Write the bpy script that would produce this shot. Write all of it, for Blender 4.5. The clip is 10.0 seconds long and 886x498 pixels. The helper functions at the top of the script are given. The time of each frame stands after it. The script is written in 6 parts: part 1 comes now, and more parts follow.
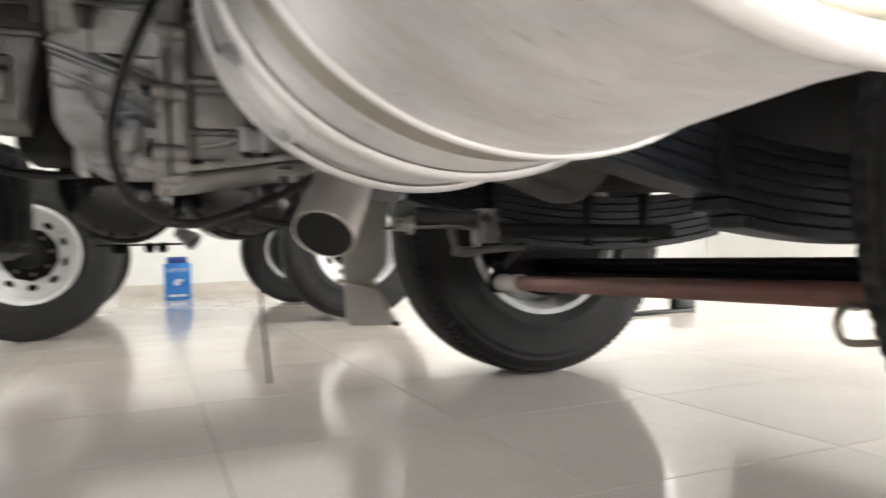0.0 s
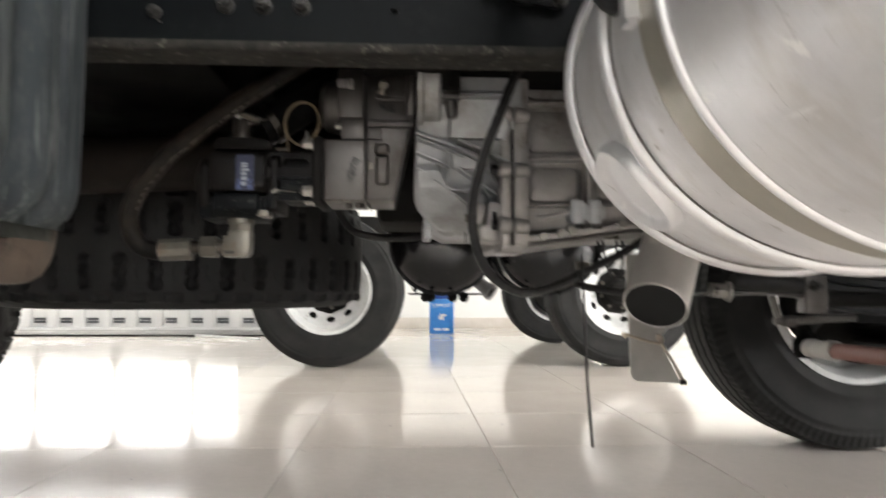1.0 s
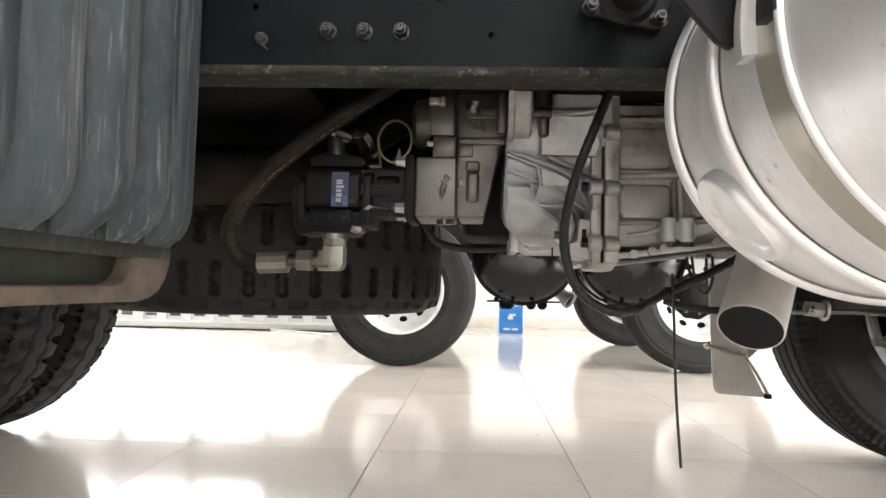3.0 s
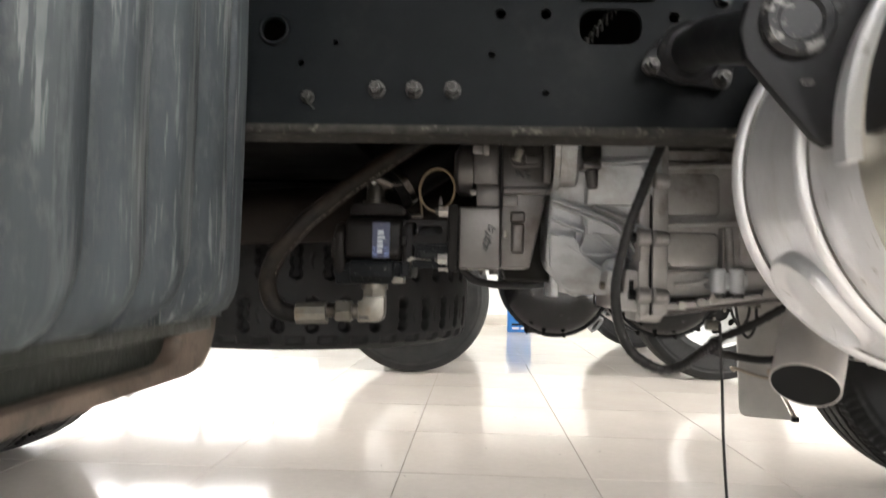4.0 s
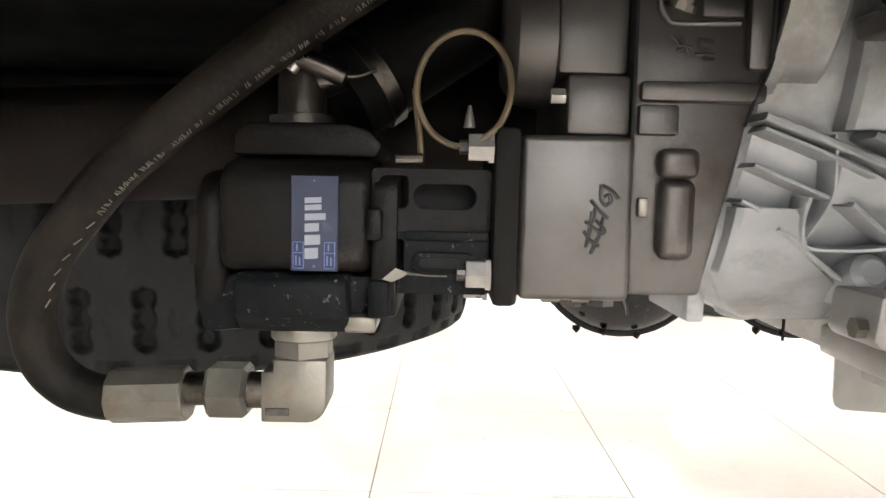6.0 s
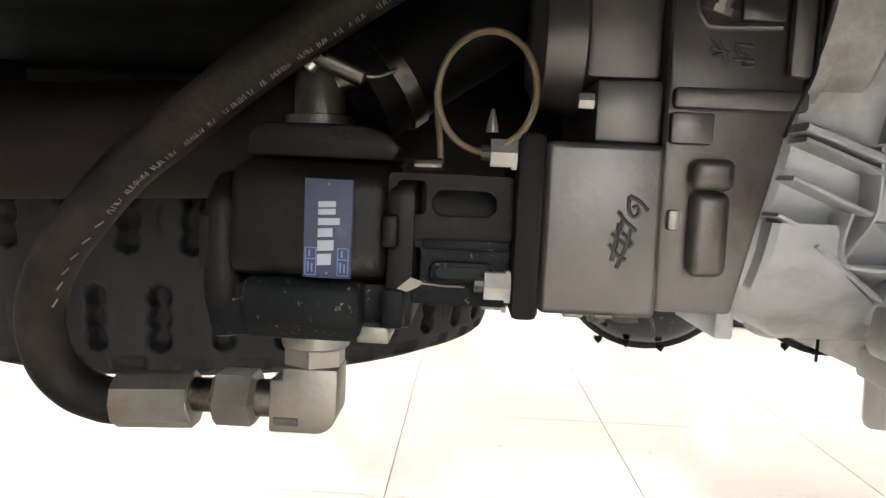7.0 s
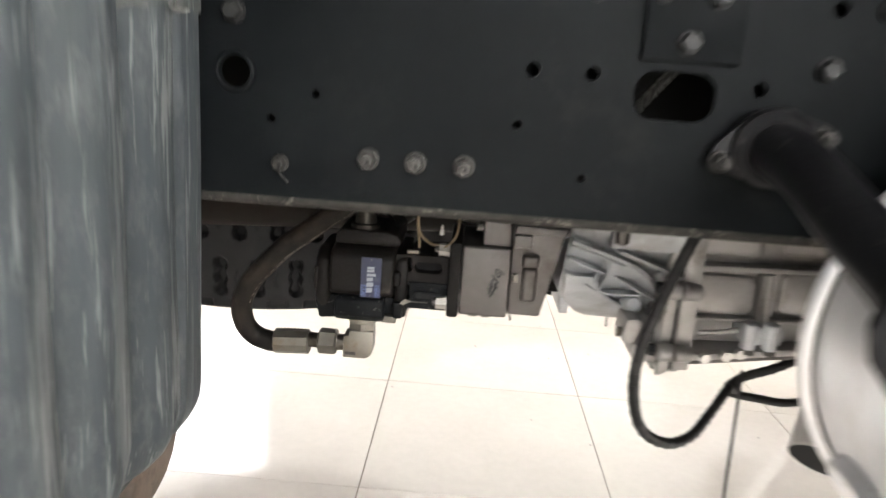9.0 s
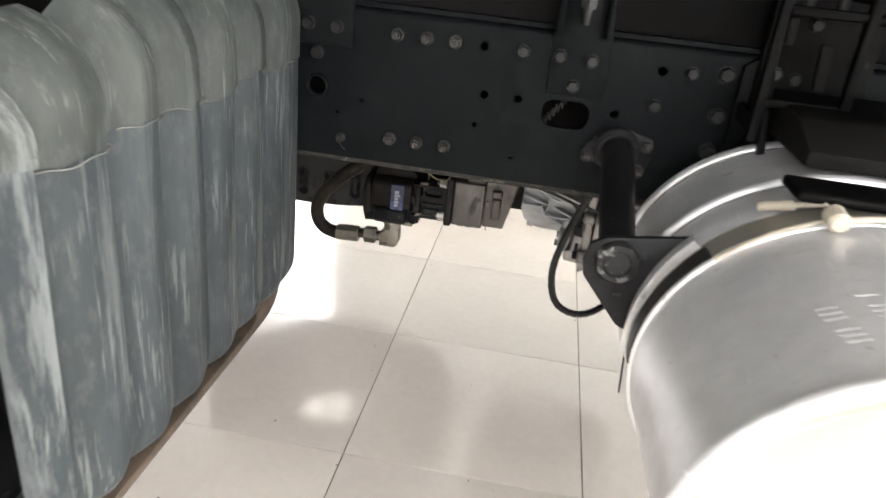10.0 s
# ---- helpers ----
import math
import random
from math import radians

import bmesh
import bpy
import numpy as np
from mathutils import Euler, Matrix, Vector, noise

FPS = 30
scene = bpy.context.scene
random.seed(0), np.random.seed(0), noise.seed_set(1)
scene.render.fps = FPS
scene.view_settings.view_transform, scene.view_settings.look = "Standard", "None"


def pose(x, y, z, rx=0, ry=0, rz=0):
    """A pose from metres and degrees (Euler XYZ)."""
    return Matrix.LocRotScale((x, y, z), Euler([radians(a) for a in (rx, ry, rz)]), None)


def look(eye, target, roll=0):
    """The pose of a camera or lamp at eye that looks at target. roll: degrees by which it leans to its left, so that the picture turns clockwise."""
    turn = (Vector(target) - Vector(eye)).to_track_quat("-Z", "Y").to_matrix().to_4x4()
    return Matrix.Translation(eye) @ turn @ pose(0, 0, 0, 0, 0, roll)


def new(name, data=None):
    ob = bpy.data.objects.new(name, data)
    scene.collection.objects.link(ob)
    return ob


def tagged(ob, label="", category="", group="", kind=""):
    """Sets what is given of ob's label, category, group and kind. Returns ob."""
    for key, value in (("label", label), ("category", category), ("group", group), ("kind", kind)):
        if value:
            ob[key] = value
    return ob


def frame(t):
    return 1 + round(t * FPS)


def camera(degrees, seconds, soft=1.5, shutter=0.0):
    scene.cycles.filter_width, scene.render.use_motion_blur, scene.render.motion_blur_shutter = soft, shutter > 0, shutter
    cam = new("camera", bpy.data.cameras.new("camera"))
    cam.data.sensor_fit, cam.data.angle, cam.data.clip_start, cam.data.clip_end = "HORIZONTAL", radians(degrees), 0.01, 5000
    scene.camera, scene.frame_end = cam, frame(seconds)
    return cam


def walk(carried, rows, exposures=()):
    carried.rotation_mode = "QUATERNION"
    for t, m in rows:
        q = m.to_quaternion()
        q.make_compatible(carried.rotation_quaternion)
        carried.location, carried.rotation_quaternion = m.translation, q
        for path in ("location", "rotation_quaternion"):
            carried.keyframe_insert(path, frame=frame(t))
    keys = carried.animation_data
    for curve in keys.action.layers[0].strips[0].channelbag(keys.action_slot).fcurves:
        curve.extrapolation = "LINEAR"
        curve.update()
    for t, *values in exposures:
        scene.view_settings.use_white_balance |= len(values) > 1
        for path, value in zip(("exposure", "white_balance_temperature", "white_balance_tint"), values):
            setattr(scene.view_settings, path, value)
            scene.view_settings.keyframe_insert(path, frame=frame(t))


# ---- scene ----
cam = camera(63.7, 10.0, shutter=0.5)
PATH = [
    (0, (0.336, -0.938, 0.443), (1.096, 0.912, 0.447), -1.9),
    (0.2, (0.296, -0.955, 0.448), (0.892, 0.954, 0.456), -2.4),
    (0.5, (0.249, -0.968, 0.461), (0.634, 0.995, 0.475), -3.2),
    (0.8, (0.212, -0.958, 0.479), (0.43, 1.029, 0.548), -1.5),
    (1, (0.193, -0.946, 0.498), (0.295, 1.047, 0.614), 0.2),
    (1.5, (0.173, -0.954, 0.521), (0.181, 1.039, 0.685), 0.8),
    (2, (0.162, -0.953, 0.523), (0.135, 1.044, 0.628), 1.4),
    (3.5, (0.146, -0.963, 0.546), (0.05, 1.033, 0.649), 1.0),
    (4, (0.086, -0.938, 0.63), (-0.006, 1.058, 0.706), 1.2),
    (4.2, (0.065, -0.908, 0.682), (0.026, 1.09, 0.781), 1.2),
    (4.5, (0.048, -0.789, 0.717), (-0.096, 1.203, 0.829), -0.5),
    (4.8, (0.025, -0.583, 0.714), (-0.134, 1.411, 0.705), -0.3),
    (5, (0.013, -0.468, 0.689), (-0.126, 1.527, 0.682), -0.7),
    (5.2, (-0.004, -0.385, 0.724), (-0.073, 1.603, 0.611), 0.7),
    (5.5, (0.005, -0.273, 0.712), (0.03, 1.718, 0.527), 0.8),
    (7, (0.013, -0.208, 0.715), (-0.047, 1.783, 0.533), 2.6),
    (7.5, (0.011, -0.218, 0.724), (-0.01, 1.772, 0.525), 2.6),
    (8, (0.023, -0.282, 0.737), (0.034, 1.714, 0.613), 2.9),
    (8.2, (0.012, -0.345, 0.758), (0.074, 1.631, 0.606), 2.2),
    (8.5, (-0.013, -0.456, 0.815), (0.05, 1.506, 0.429), 5.2),
    (8.8, (0.03, -0.631, 0.897), (-0.026, 1.325, 0.485), 3.9),
    (9, (0.054, -0.746, 0.973), (0.006, 1.193, 0.488), 4.2),
    (9.2, (0.104, -0.859, 1.045), (-0.022, 1.071, 0.534), 4.9),
    (9.5, (0.122, -1.025, 1.155), (-0.081, 0.843, 0.47), 5.2),
    (9.7, (0.162, -1.116, 1.198), (-0.056, 0.734, 0.461), 5.0),
    (9.8, (0.178, -1.163, 1.213), (-0.016, 0.675, 0.421), 5.8),
    (9.9, (0.2, -1.215, 1.226), (-0.011, 0.616, 0.411), 6.5),
    (10, (0.214, -1.255, 1.241), (0.007, 0.557, 0.421), 6.3),
]
EXPOSURES = [(0, -0.12), (0.5, 0.05), (1, 0.05), (1.5, 0.52), (2, 0.52), (3.5, 0.52), (4, 0.42), (4.5, 1.35), (5.0, 1.55), (5.5, 1.2), (7.0, 0.98), (7.5, 0.88), (8.2, 1.25), (9, 0.92), (9.5, 0.78), (9.8, 0.83), (10, 0.5)]
walk(cam, [(t, look(eye, target, roll)) for t, eye, target, roll in PATH], EXPOSURES)

# ---- world and light ----
world = bpy.data.worlds.new("sky")
scene.world = world
world.use_nodes = True
wn, wl = world.node_tree.nodes, world.node_tree.links
sky = wn.new("ShaderNodeTexSky")
sky.sky_type, sky.sun_disc = "NISHITA", False
sky.sun_elevation, sky.sun_rotation = radians(50), radians(200)
wl.new(sky.outputs[0], wn["Background"].inputs[0])
wn["Background"].inputs[1].default_value = 0.12


def lamp(name, kind, energy, matrix, size=(1, 1), colour=(1, 1, 1)):
    data = bpy.data.lights.new(name, kind)
    data.energy, data.color = energy, colour
    if kind == "AREA":
        data.shape, data.size, data.size_y = "RECTANGLE", size[0], size[1]
    ob = new(name, data)
    ob.matrix_world = matrix
    return ob


sun = lamp("sun", "SUN", 1.0, look((-4, -12, 14), (0, 0, 0)), colour=(1, 0.95, 0.88))
sun.data.angle = radians(10)
lamp("window_light", "AREA", 380, pose(4.0, -5.98, 3.4, 90, 0, 0), (7, 3.8), (1, 0.98, 0.98))
lamp("window_light", "AREA", 420, pose(-4.59, 8.72, 2.67, -90, 0, 0), (4.0, 4.8), (1, 0.98, 0.96))
lamp("window_light", "AREA", 1200, pose(8.98, -1.4, 1.9, 90, 0, 90), (7.2, 3.2), (1, 0.98, 0.96))


# ---- materials ----
def nodes_of(name):
    mat = bpy.data.materials.new(name)
    mat.use_nodes = True
    t = mat.node_tree
    return mat, t.nodes, t.links, t.nodes["Principled BSDF"]


def noise_node(n, l, scale, detail=6, rough=0.6, stretch=None):
    tc = n.new("ShaderNodeTexCoord")
    tex = n.new("ShaderNodeTexNoise")
    tex.inputs["Scale"].default_value, tex.inputs["Detail"].default_value, tex.inputs["Roughness"].default_value = scale, detail, rough
    if stretch:
        mp = n.new("ShaderNodeMapping")
        mp.inputs["Scale"].default_value = stretch
        l.new(tc.outputs["Object"], mp.inputs["Vector"])
        l.new(mp.outputs[0], tex.inputs["Vector"])
    else:
        l.new(tc.outputs["Object"], tex.inputs["Vector"])
    return tex


def ramp(n, l, fac, stops):
    r = n.new("ShaderNodeValToRGB")
    while len(r.color_ramp.elements) < len(stops):
        r.color_ramp.elements.new(0.5)
    for e, (p, c) in zip(r.color_ramp.elements, stops):
        e.position, e.color = p, (*c, 1) if len(c) == 3 else c
    l.new(fac, r.inputs[0])
    return r


def grey(v):
    return (v, v, v)


def surface(name, dark, light, scale=8, rough=(0.4, 0.6), metal=0.0, bump=0.1, grain=120, spots=None, spot_scale=3, stretch=None, spot_at=(0.55, 0.7), gloss=0.5):
    """A worn surface: colour in two tones, stains with shapes of their own, fine grain relief."""
    mat, n, l, b = nodes_of(name)
    big = noise_node(n, l, scale, stretch=stretch)
    col = ramp(n, l, big.outputs[0], [(0.3, dark), (0.7, light)])
    out = col.outputs[0]
    if spots:
        st = noise_node(n, l, spot_scale, 8, 0.7)
        m = ramp(n, l, st.outputs[0], [(spot_at[0], grey(0)), (spot_at[1], grey(1))])
        mix = n.new("ShaderNodeMixRGB")
        mix.inputs[2].default_value = (*spots, 1)
        l.new(m.outputs[0], mix.inputs[0])
        l.new(out, mix.inputs[1])
        out = mix.outputs[0]
    l.new(out, b.inputs["Base Color"])
    fine = noise_node(n, l, grain, 4, stretch=stretch)
    mixr = n.new("ShaderNodeMapRange")
    mixr.inputs["To Min"].default_value, mixr.inputs["To Max"].default_value = rough
    mixr.inputs["From Min"].default_value, mixr.inputs["From Max"].default_value = 0.3, 0.7
    l.new(big.outputs[0], mixr.inputs["Value"])
    l.new(mixr.outputs[0], b.inputs["Roughness"])
    b.inputs["Metallic"].default_value = metal
    b.inputs["Specular IOR Level"].default_value = gloss
    if bump:
        bp = n.new("ShaderNodeBump")
        bp.inputs["Strength"].default_value, bp.inputs["Distance"].default_value = bump, 0.002
        l.new(fine.outputs[0], bp.inputs["Height"])
        l.new(bp.outputs[0], b.inputs["Normal"])
    return mat


def plain(name, colour, rough=0.5, metal=0.0):
    mat, n, l, b = nodes_of(name)
    b.inputs["Base Color"].default_value = (*colour, 1)
    b.inputs["Roughness"].default_value, b.inputs["Metallic"].default_value = rough, metal
    return mat


def glowing(name, colour, strength):
    mat, n, l, b = nodes_of(name)
    b.inputs["Base Color"].default_value = (*colour, 1)
    b.inputs["Emission Color"].default_value = (*colour, 1)
    b.inputs["Emission Strength"].default_value = strength
    return mat


def tile_surface():
    mat, n, l, b = nodes_of("vitrified_tile")
    info = n.new("ShaderNodeObjectInfo")
    cloud = noise_node(n, l, 2.2, 8, 0.62)
    fine = noise_node(n, l, 40, 5, 0.6)
    c = ramp(n, l, cloud.outputs[0], [(0.3, (0.66, 0.605, 0.555)), (0.7, (0.742, 0.684, 0.632))])
    speck = ramp(n, l, fine.outputs[0], [(0.35, grey(0.975)), (0.65, grey(1.02))])
    mul = n.new("ShaderNodeMixRGB")
    mul.blend_type, mul.inputs[0].default_value = "MULTIPLY", 1
    l.new(c.outputs[0], mul.inputs[1])
    l.new(speck.outputs[0], mul.inputs[2])
    var = n.new("ShaderNodeMapRange")
    var.inputs["To Min"].default_value, var.inputs["To Max"].default_value = 0.95, 1.03
    l.new(info.outputs["Random"], var.inputs["Value"])
    mul2 = n.new("ShaderNodeMixRGB")
    mul2.blend_type, mul2.inputs[0].default_value = "MULTIPLY", 1
    l.new(mul.outputs[0], mul2.inputs[1])
    l.new(var.outputs[0], mul2.inputs[2])
    l.new(mul2.outputs[0], b.inputs["Base Color"])
    dust = noise_node(n, l, 5, 6, 0.7)
    rr = n.new("ShaderNodeMapRange")
    rr.inputs["To Min"].default_value, rr.inputs["To Max"].default_value = 0.07, 0.15
    l.new(dust.outputs[0], rr.inputs["Value"])
    l.new(rr.outputs[0], b.inputs["Roughness"])
    b.inputs["Specular IOR Level"].default_value = 0.7
    wave = noise_node(n, l, 1.7, 2)
    bp = n.new("ShaderNodeBump")
    bp.inputs["Strength"].default_value, bp.inputs["Distance"].default_value = 0.25, 0.004
    l.new(wave.outputs[0], bp.inputs["Height"])
    l.new(bp.outputs[0], b.inputs["Normal"])
    return mat


def mix_over(n, l, fac, under, colour):
    mix = n.new("ShaderNodeMixRGB")
    mix.inputs[2].default_value = (*colour, 1)
    l.new(fac, mix.inputs[0])
    l.new(under, mix.inputs[1])
    return mix.outputs[0]


def times(n, l, a, b):
    m = n.new("ShaderNodeMath")
    m.operation = "MULTIPLY"
    l.new(a, m.inputs[0])
    if isinstance(b, float):
        m.inputs[1].default_value = b
    else:
        l.new(b, m.inputs[1])
    return m.outputs[0]


def steel_surface():
    """Dull stainless sheet: brushed round the drum, cloudy film, small dents, bright scratches."""
    mat, n, l, b = nodes_of("stainless_skin")
    cloud = noise_node(n, l, 5.5, 8, 0.6)
    out = ramp(n, l, cloud.outputs[0], [(0.3, (0.62, 0.622, 0.64)), (0.52, (0.79, 0.79, 0.805)), (0.72, (0.9, 0.9, 0.915))]).outputs[0]
    film = noise_node(n, l, 3.0, 6, 0.7, stretch=(1, 2.6, 1))
    out = mix_over(n, l, times(n, l, ramp(n, l, film.outputs[0], [(0.52, grey(0)), (0.72, grey(1))]).outputs[0], 0.45), out, (0.5, 0.46, 0.4))
    speck = noise_node(n, l, 30, 4, 0.6)
    out = mix_over(n, l, ramp(n, l, speck.outputs[0], [(0.69, grey(0)), (0.74, grey(1))]).outputs[0], out, (0.86, 0.86, 0.85))
    dark = noise_node(n, l, 46, 4, 0.6)
    out = mix_over(n, l, times(n, l, ramp(n, l, dark.outputs[0], [(0.68, grey(0)), (0.74, grey(1))]).outputs[0], 0.6), out, (0.3, 0.27, 0.23))
    for k, st in enumerate(((1, 0.1, 1), (0.25, 2.5, 0.25))):
        scratch = noise_node(n, l, 70 + 25 * k, 3, 0.6, stretch=st)
        out = mix_over(n, l, times(n, l, ramp(n, l, scratch.outputs[0], [(0.66, grey(0)), (0.71, grey(1))]).outputs[0], 0.6), out, (0.9, 0.9, 0.9) if k == 0 else (0.42, 0.41, 0.4))
    l.new(out, b.inputs["Base Color"])
    b.inputs["Metallic"].default_value = 0.6
    rr = n.new("ShaderNodeMapRange")
    rr.inputs["From Min"].default_value, rr.inputs["From Max"].default_value = 0.3, 0.7
    rr.inputs["To Min"].default_value, rr.inputs["To Max"].default_value = 0.36, 0.52
    l.new(film.outputs[0], rr.inputs["Value"])
    l.new(rr.outputs[0], b.inputs["Roughness"])
    brush = noise_node(n, l, 14, 5, 0.65, stretch=(1, 26, 1))
    dent = noise_node(n, l, 9, 3, 0.5)
    add = n.new("ShaderNodeMath")
    add.operation = "MULTIPLY_ADD"
    add.inputs[1].default_value = 3.0
    l.new(dent.outputs[0], add.inputs[0])
    l.new(brush.outputs[0], add.inputs[2])
    bp = n.new("ShaderNodeBump")
    bp.inputs["Strength"].default_value, bp.inputs["Distance"].default_value = 0.1, 0.002
    l.new(add.outputs[0], bp.inputs["Height"])
    l.new(bp.outputs[0], b.inputs["Normal"])
    return mat


def cover_surface(name, dark, light):
    """Moulded plastic with upright scuff streaks and pale wear on the crests of its ribs."""
    mat, n, l, b = nodes_of(name)
    broad = noise_node(n, l, 4.6, 7, 0.62, stretch=(1, 3.4, 0.22))
    out = ramp(n, l, broad.outputs[0], [(0.32, tuple(0.7 * v for v in dark)), (0.7, light)]).outputs[0]
    stain = noise_node(n, l, 6, 6, 0.65, stretch=(1, 3, 0.35))
    out = mix_over(n, l, times(n, l, ramp(n, l, stain.outputs[0], [(0.5, grey(0)), (0.75, grey(1))]).outputs[0], 0.5), out, (0.095, 0.11, 0.108))
    tc = n.new("ShaderNodeTexCoord")
    sep = n.new("ShaderNodeSeparateXYZ")
    l.new(tc.outputs["Object"], sep.inputs[0])
    cell = n.new("ShaderNodeMath")
    cell.operation = "MULTIPLY_ADD"
    cell.inputs[1].default_value, cell.inputs[2].default_value = 1 / 0.1015, 10 + 0.098 / 0.1015
    l.new(sep.outputs["Y"], cell.inputs[0])
    frac = n.new("ShaderNodeMath")
    frac.operation = "FRACT"
    l.new(cell.outputs[0], frac.inputs[0])
    crest = ramp(n, l, frac.outputs[0], [(0.45, grey(0)), (0.78, grey(0.8)), (0.88, grey(1)), (0.94, grey(0))]).outputs[0]
    worn = noise_node(n, l, 11, 7, 0.75, stretch=(1, 4.0, 0.3))
    wear = times(n, l, crest, ramp(n, l, worn.outputs[0], [(0.49, grey(0)), (0.58, grey(1))]).outputs[0])
    out = mix_over(n, l, times(n, l, wear, 0.55), out, (0.4, 0.42, 0.42))
    streak = noise_node(n, l, 22, 5, 0.7, stretch=(1, 3, 0.09))
    out = mix_over(n, l, times(n, l, ramp(n, l, streak.outputs[0], [(0.6, grey(0)), (0.7, grey(1))]).outputs[0], 0.4), out, (0.48, 0.5, 0.49))
    scuff = noise_node(n, l, 90, 4, 0.62, stretch=(1, 1.4, 0.09))
    patch = noise_node(n, l, 7, 4, 0.6, stretch=(1, 1, 0.6))
    scuffed = times(n, l, ramp(n, l, scuff.outputs[0], [(0.56, grey(0)), (0.62, grey(1))]).outputs[0], ramp(n, l, patch.outputs[0], [(0.5, grey(0)), (0.6, grey(1))]).outputs[0])
    out = mix_over(n, l, times(n, l, scuffed, 0.45), out, (0.42, 0.44, 0.43))
    speck = noise_node(n, l, 60, 6, 0.7, stretch=(1, 1, 0.4))
    out = mix_over(n, l, times(n, l, ramp(n, l, speck.outputs[0], [(0.5, grey(0)), (0.7, grey(1))]).outputs[0], 0.25), out, (0.27, 0.28, 0.28))
    l.new(out, b.inputs["Base Color"])
    rr = n.new("ShaderNodeMapRange")
    rr.inputs["From Min"].default_value, rr.inputs["From Max"].default_value = 0.3, 0.7
    rr.inputs["To Min"].default_value, rr.inputs["To Max"].default_value = 0.4, 0.58
    l.new(stain.outputs[0], rr.inputs["Value"])
    b.inputs["Specular IOR Level"].default_value = 0.28
    l.new(rr.outputs[0], b.inputs["Roughness"])
    bp = n.new("ShaderNodeBump")
    bp.inputs["Strength"].default_value, bp.inputs["Distance"].default_value = 0.3, 0.002
    l.new(worn.outputs[0], bp.inputs["Height"])
    l.new(bp.outputs[0], b.inputs["Normal"])
    return mat


M_TILE = tile_surface()
M_GROUT = surface("grout", (0.19, 0.163, 0.13), (0.3, 0.262, 0.21), 12, (0.8, 0.95))
M_WALL = surface("white_wall_paint", (0.7848, 0.7957, 0.763), (0.872, 0.872, 0.8502), 1.5, (0.55, 0.7), bump=0.1)
M_SKIRT = surface("skirting_stone", (0.6, 0.56, 0.5), (0.7, 0.66, 0.6), 5, (0.2, 0.3))
M_CEIL = surface("ceiling_paint", (0.7, 0.7, 0.68), (0.78, 0.78, 0.76), 1.2, (0.8, 0.9))
M_WHITE = surface("white_panel", (0.76, 0.77, 0.78), (0.84, 0.84, 0.84), 3, (0.3, 0.45), bump=0.05)
M_RAIL = surface("rail_paint", (0.003407, 0.004456, 0.005129), (0.007194, 0.008344, 0.008977), 4, (0.38, 0.54), bump=0.2, grain=160, spots=(0.018, 0.0175, 0.0165), spot_scale=6, spot_at=(0.55, 0.8), gloss=0.0648)
M_RUST = surface("dirty_flange", (0.01, 0.0098, 0.0094), (0.045, 0.042, 0.037), 40, (0.6, 0.85), bump=1.0, grain=60, spots=(0.13, 0.12, 0.105), spot_scale=55, spot_at=(0.56, 0.68), gloss=0.18)
M_BLACK = surface("black_paint", (0.005625, 0.005625, 0.006525), (0.01181, 0.01147, 0.01238), 9, (0.34, 0.5), bump=0.2, spots=(0.06, 0.056, 0.052), spot_scale=24, spot_at=(0.62, 0.69), gloss=0.2)
M_WORN = surface("chipped_black_paint", (0.006, 0.006, 0.007), (0.014, 0.014, 0.015), 9, (0.35, 0.5), bump=0.4, grain=60, spots=(0.16, 0.155, 0.15), spot_scale=38, spot_at=(0.55, 0.6), gloss=0.3)
M_DARK = surface("dusty_black_steel", (0.00495, 0.00495, 0.00495), (0.01238, 0.01114, 0.0099), 7, (0.55, 0.75), bump=0.2, gloss=0.1)
# Black set below real paint, so shade on these parts is in the colour.
M_DEEP = surface("shade_deepened_black", (0.00176, 0.0016, 0.0016), (0.0052, 0.0048, 0.00448), 9, (0.5, 0.7), bump=0.2, gloss=0.08)
M_TANK = surface("wet_black_tank", (0.0078, 0.0078, 0.0091), (0.0156, 0.0156, 0.0169), 6, (0.1, 0.22), bump=0.6, grain=30, spots=(0.17, 0.165, 0.15), spot_scale=120, spot_at=(0.63, 0.67), gloss=0.55)
M_RUBBER = surface("tyre_rubber", (0.0101, 0.0101, 0.01082), (0.02453, 0.02381, 0.02309), 9, (0.55, 0.75), bump=0.25, grain=150, gloss=0.22)
M_HOSE = surface("hose_rubber", (0.00168, 0.001579, 0.001478), (0.004032, 0.003528, 0.002957), 16, (0.5, 0.7), bump=0.3, grain=220, spots=(0.03, 0.021, 0.0145), spot_scale=5, spot_at=(0.48, 0.7), gloss=0.16)
M_CABLE = surface("cable_rubber", (0.0135, 0.0135, 0.0135), (0.0285, 0.027, 0.02625), 20, (0.42, 0.58), bump=0.15, gloss=0.28)
M_FENDER = cover_surface("cover_plastic_blue_grey", (0.0651, 0.07814, 0.08677), (0.1129, 0.1309, 0.1408))
M_FENDERG = cover_surface("cover_plastic_green_grey", (0.09124, 0.1037, 0.09744), (0.14, 0.1534, 0.143))
M_EDGE = surface("torn_plastic_edge", (0.084, 0.084, 0.0784), (0.1512, 0.1484, 0.14), 40, (0.5, 0.7), bump=0.2)
M_MARK = plain("worn_hose_print", (0.13, 0.115, 0.095), 0.7)
M_LINER = surface("muddy_plastic", (0.045, 0.032, 0.023), (0.12, 0.088, 0.066), 12, (0.55, 0.8), bump=0.5, spots=(0.035, 0.03, 0.024), spot_scale=14, spot_at=(0.5, 0.66))
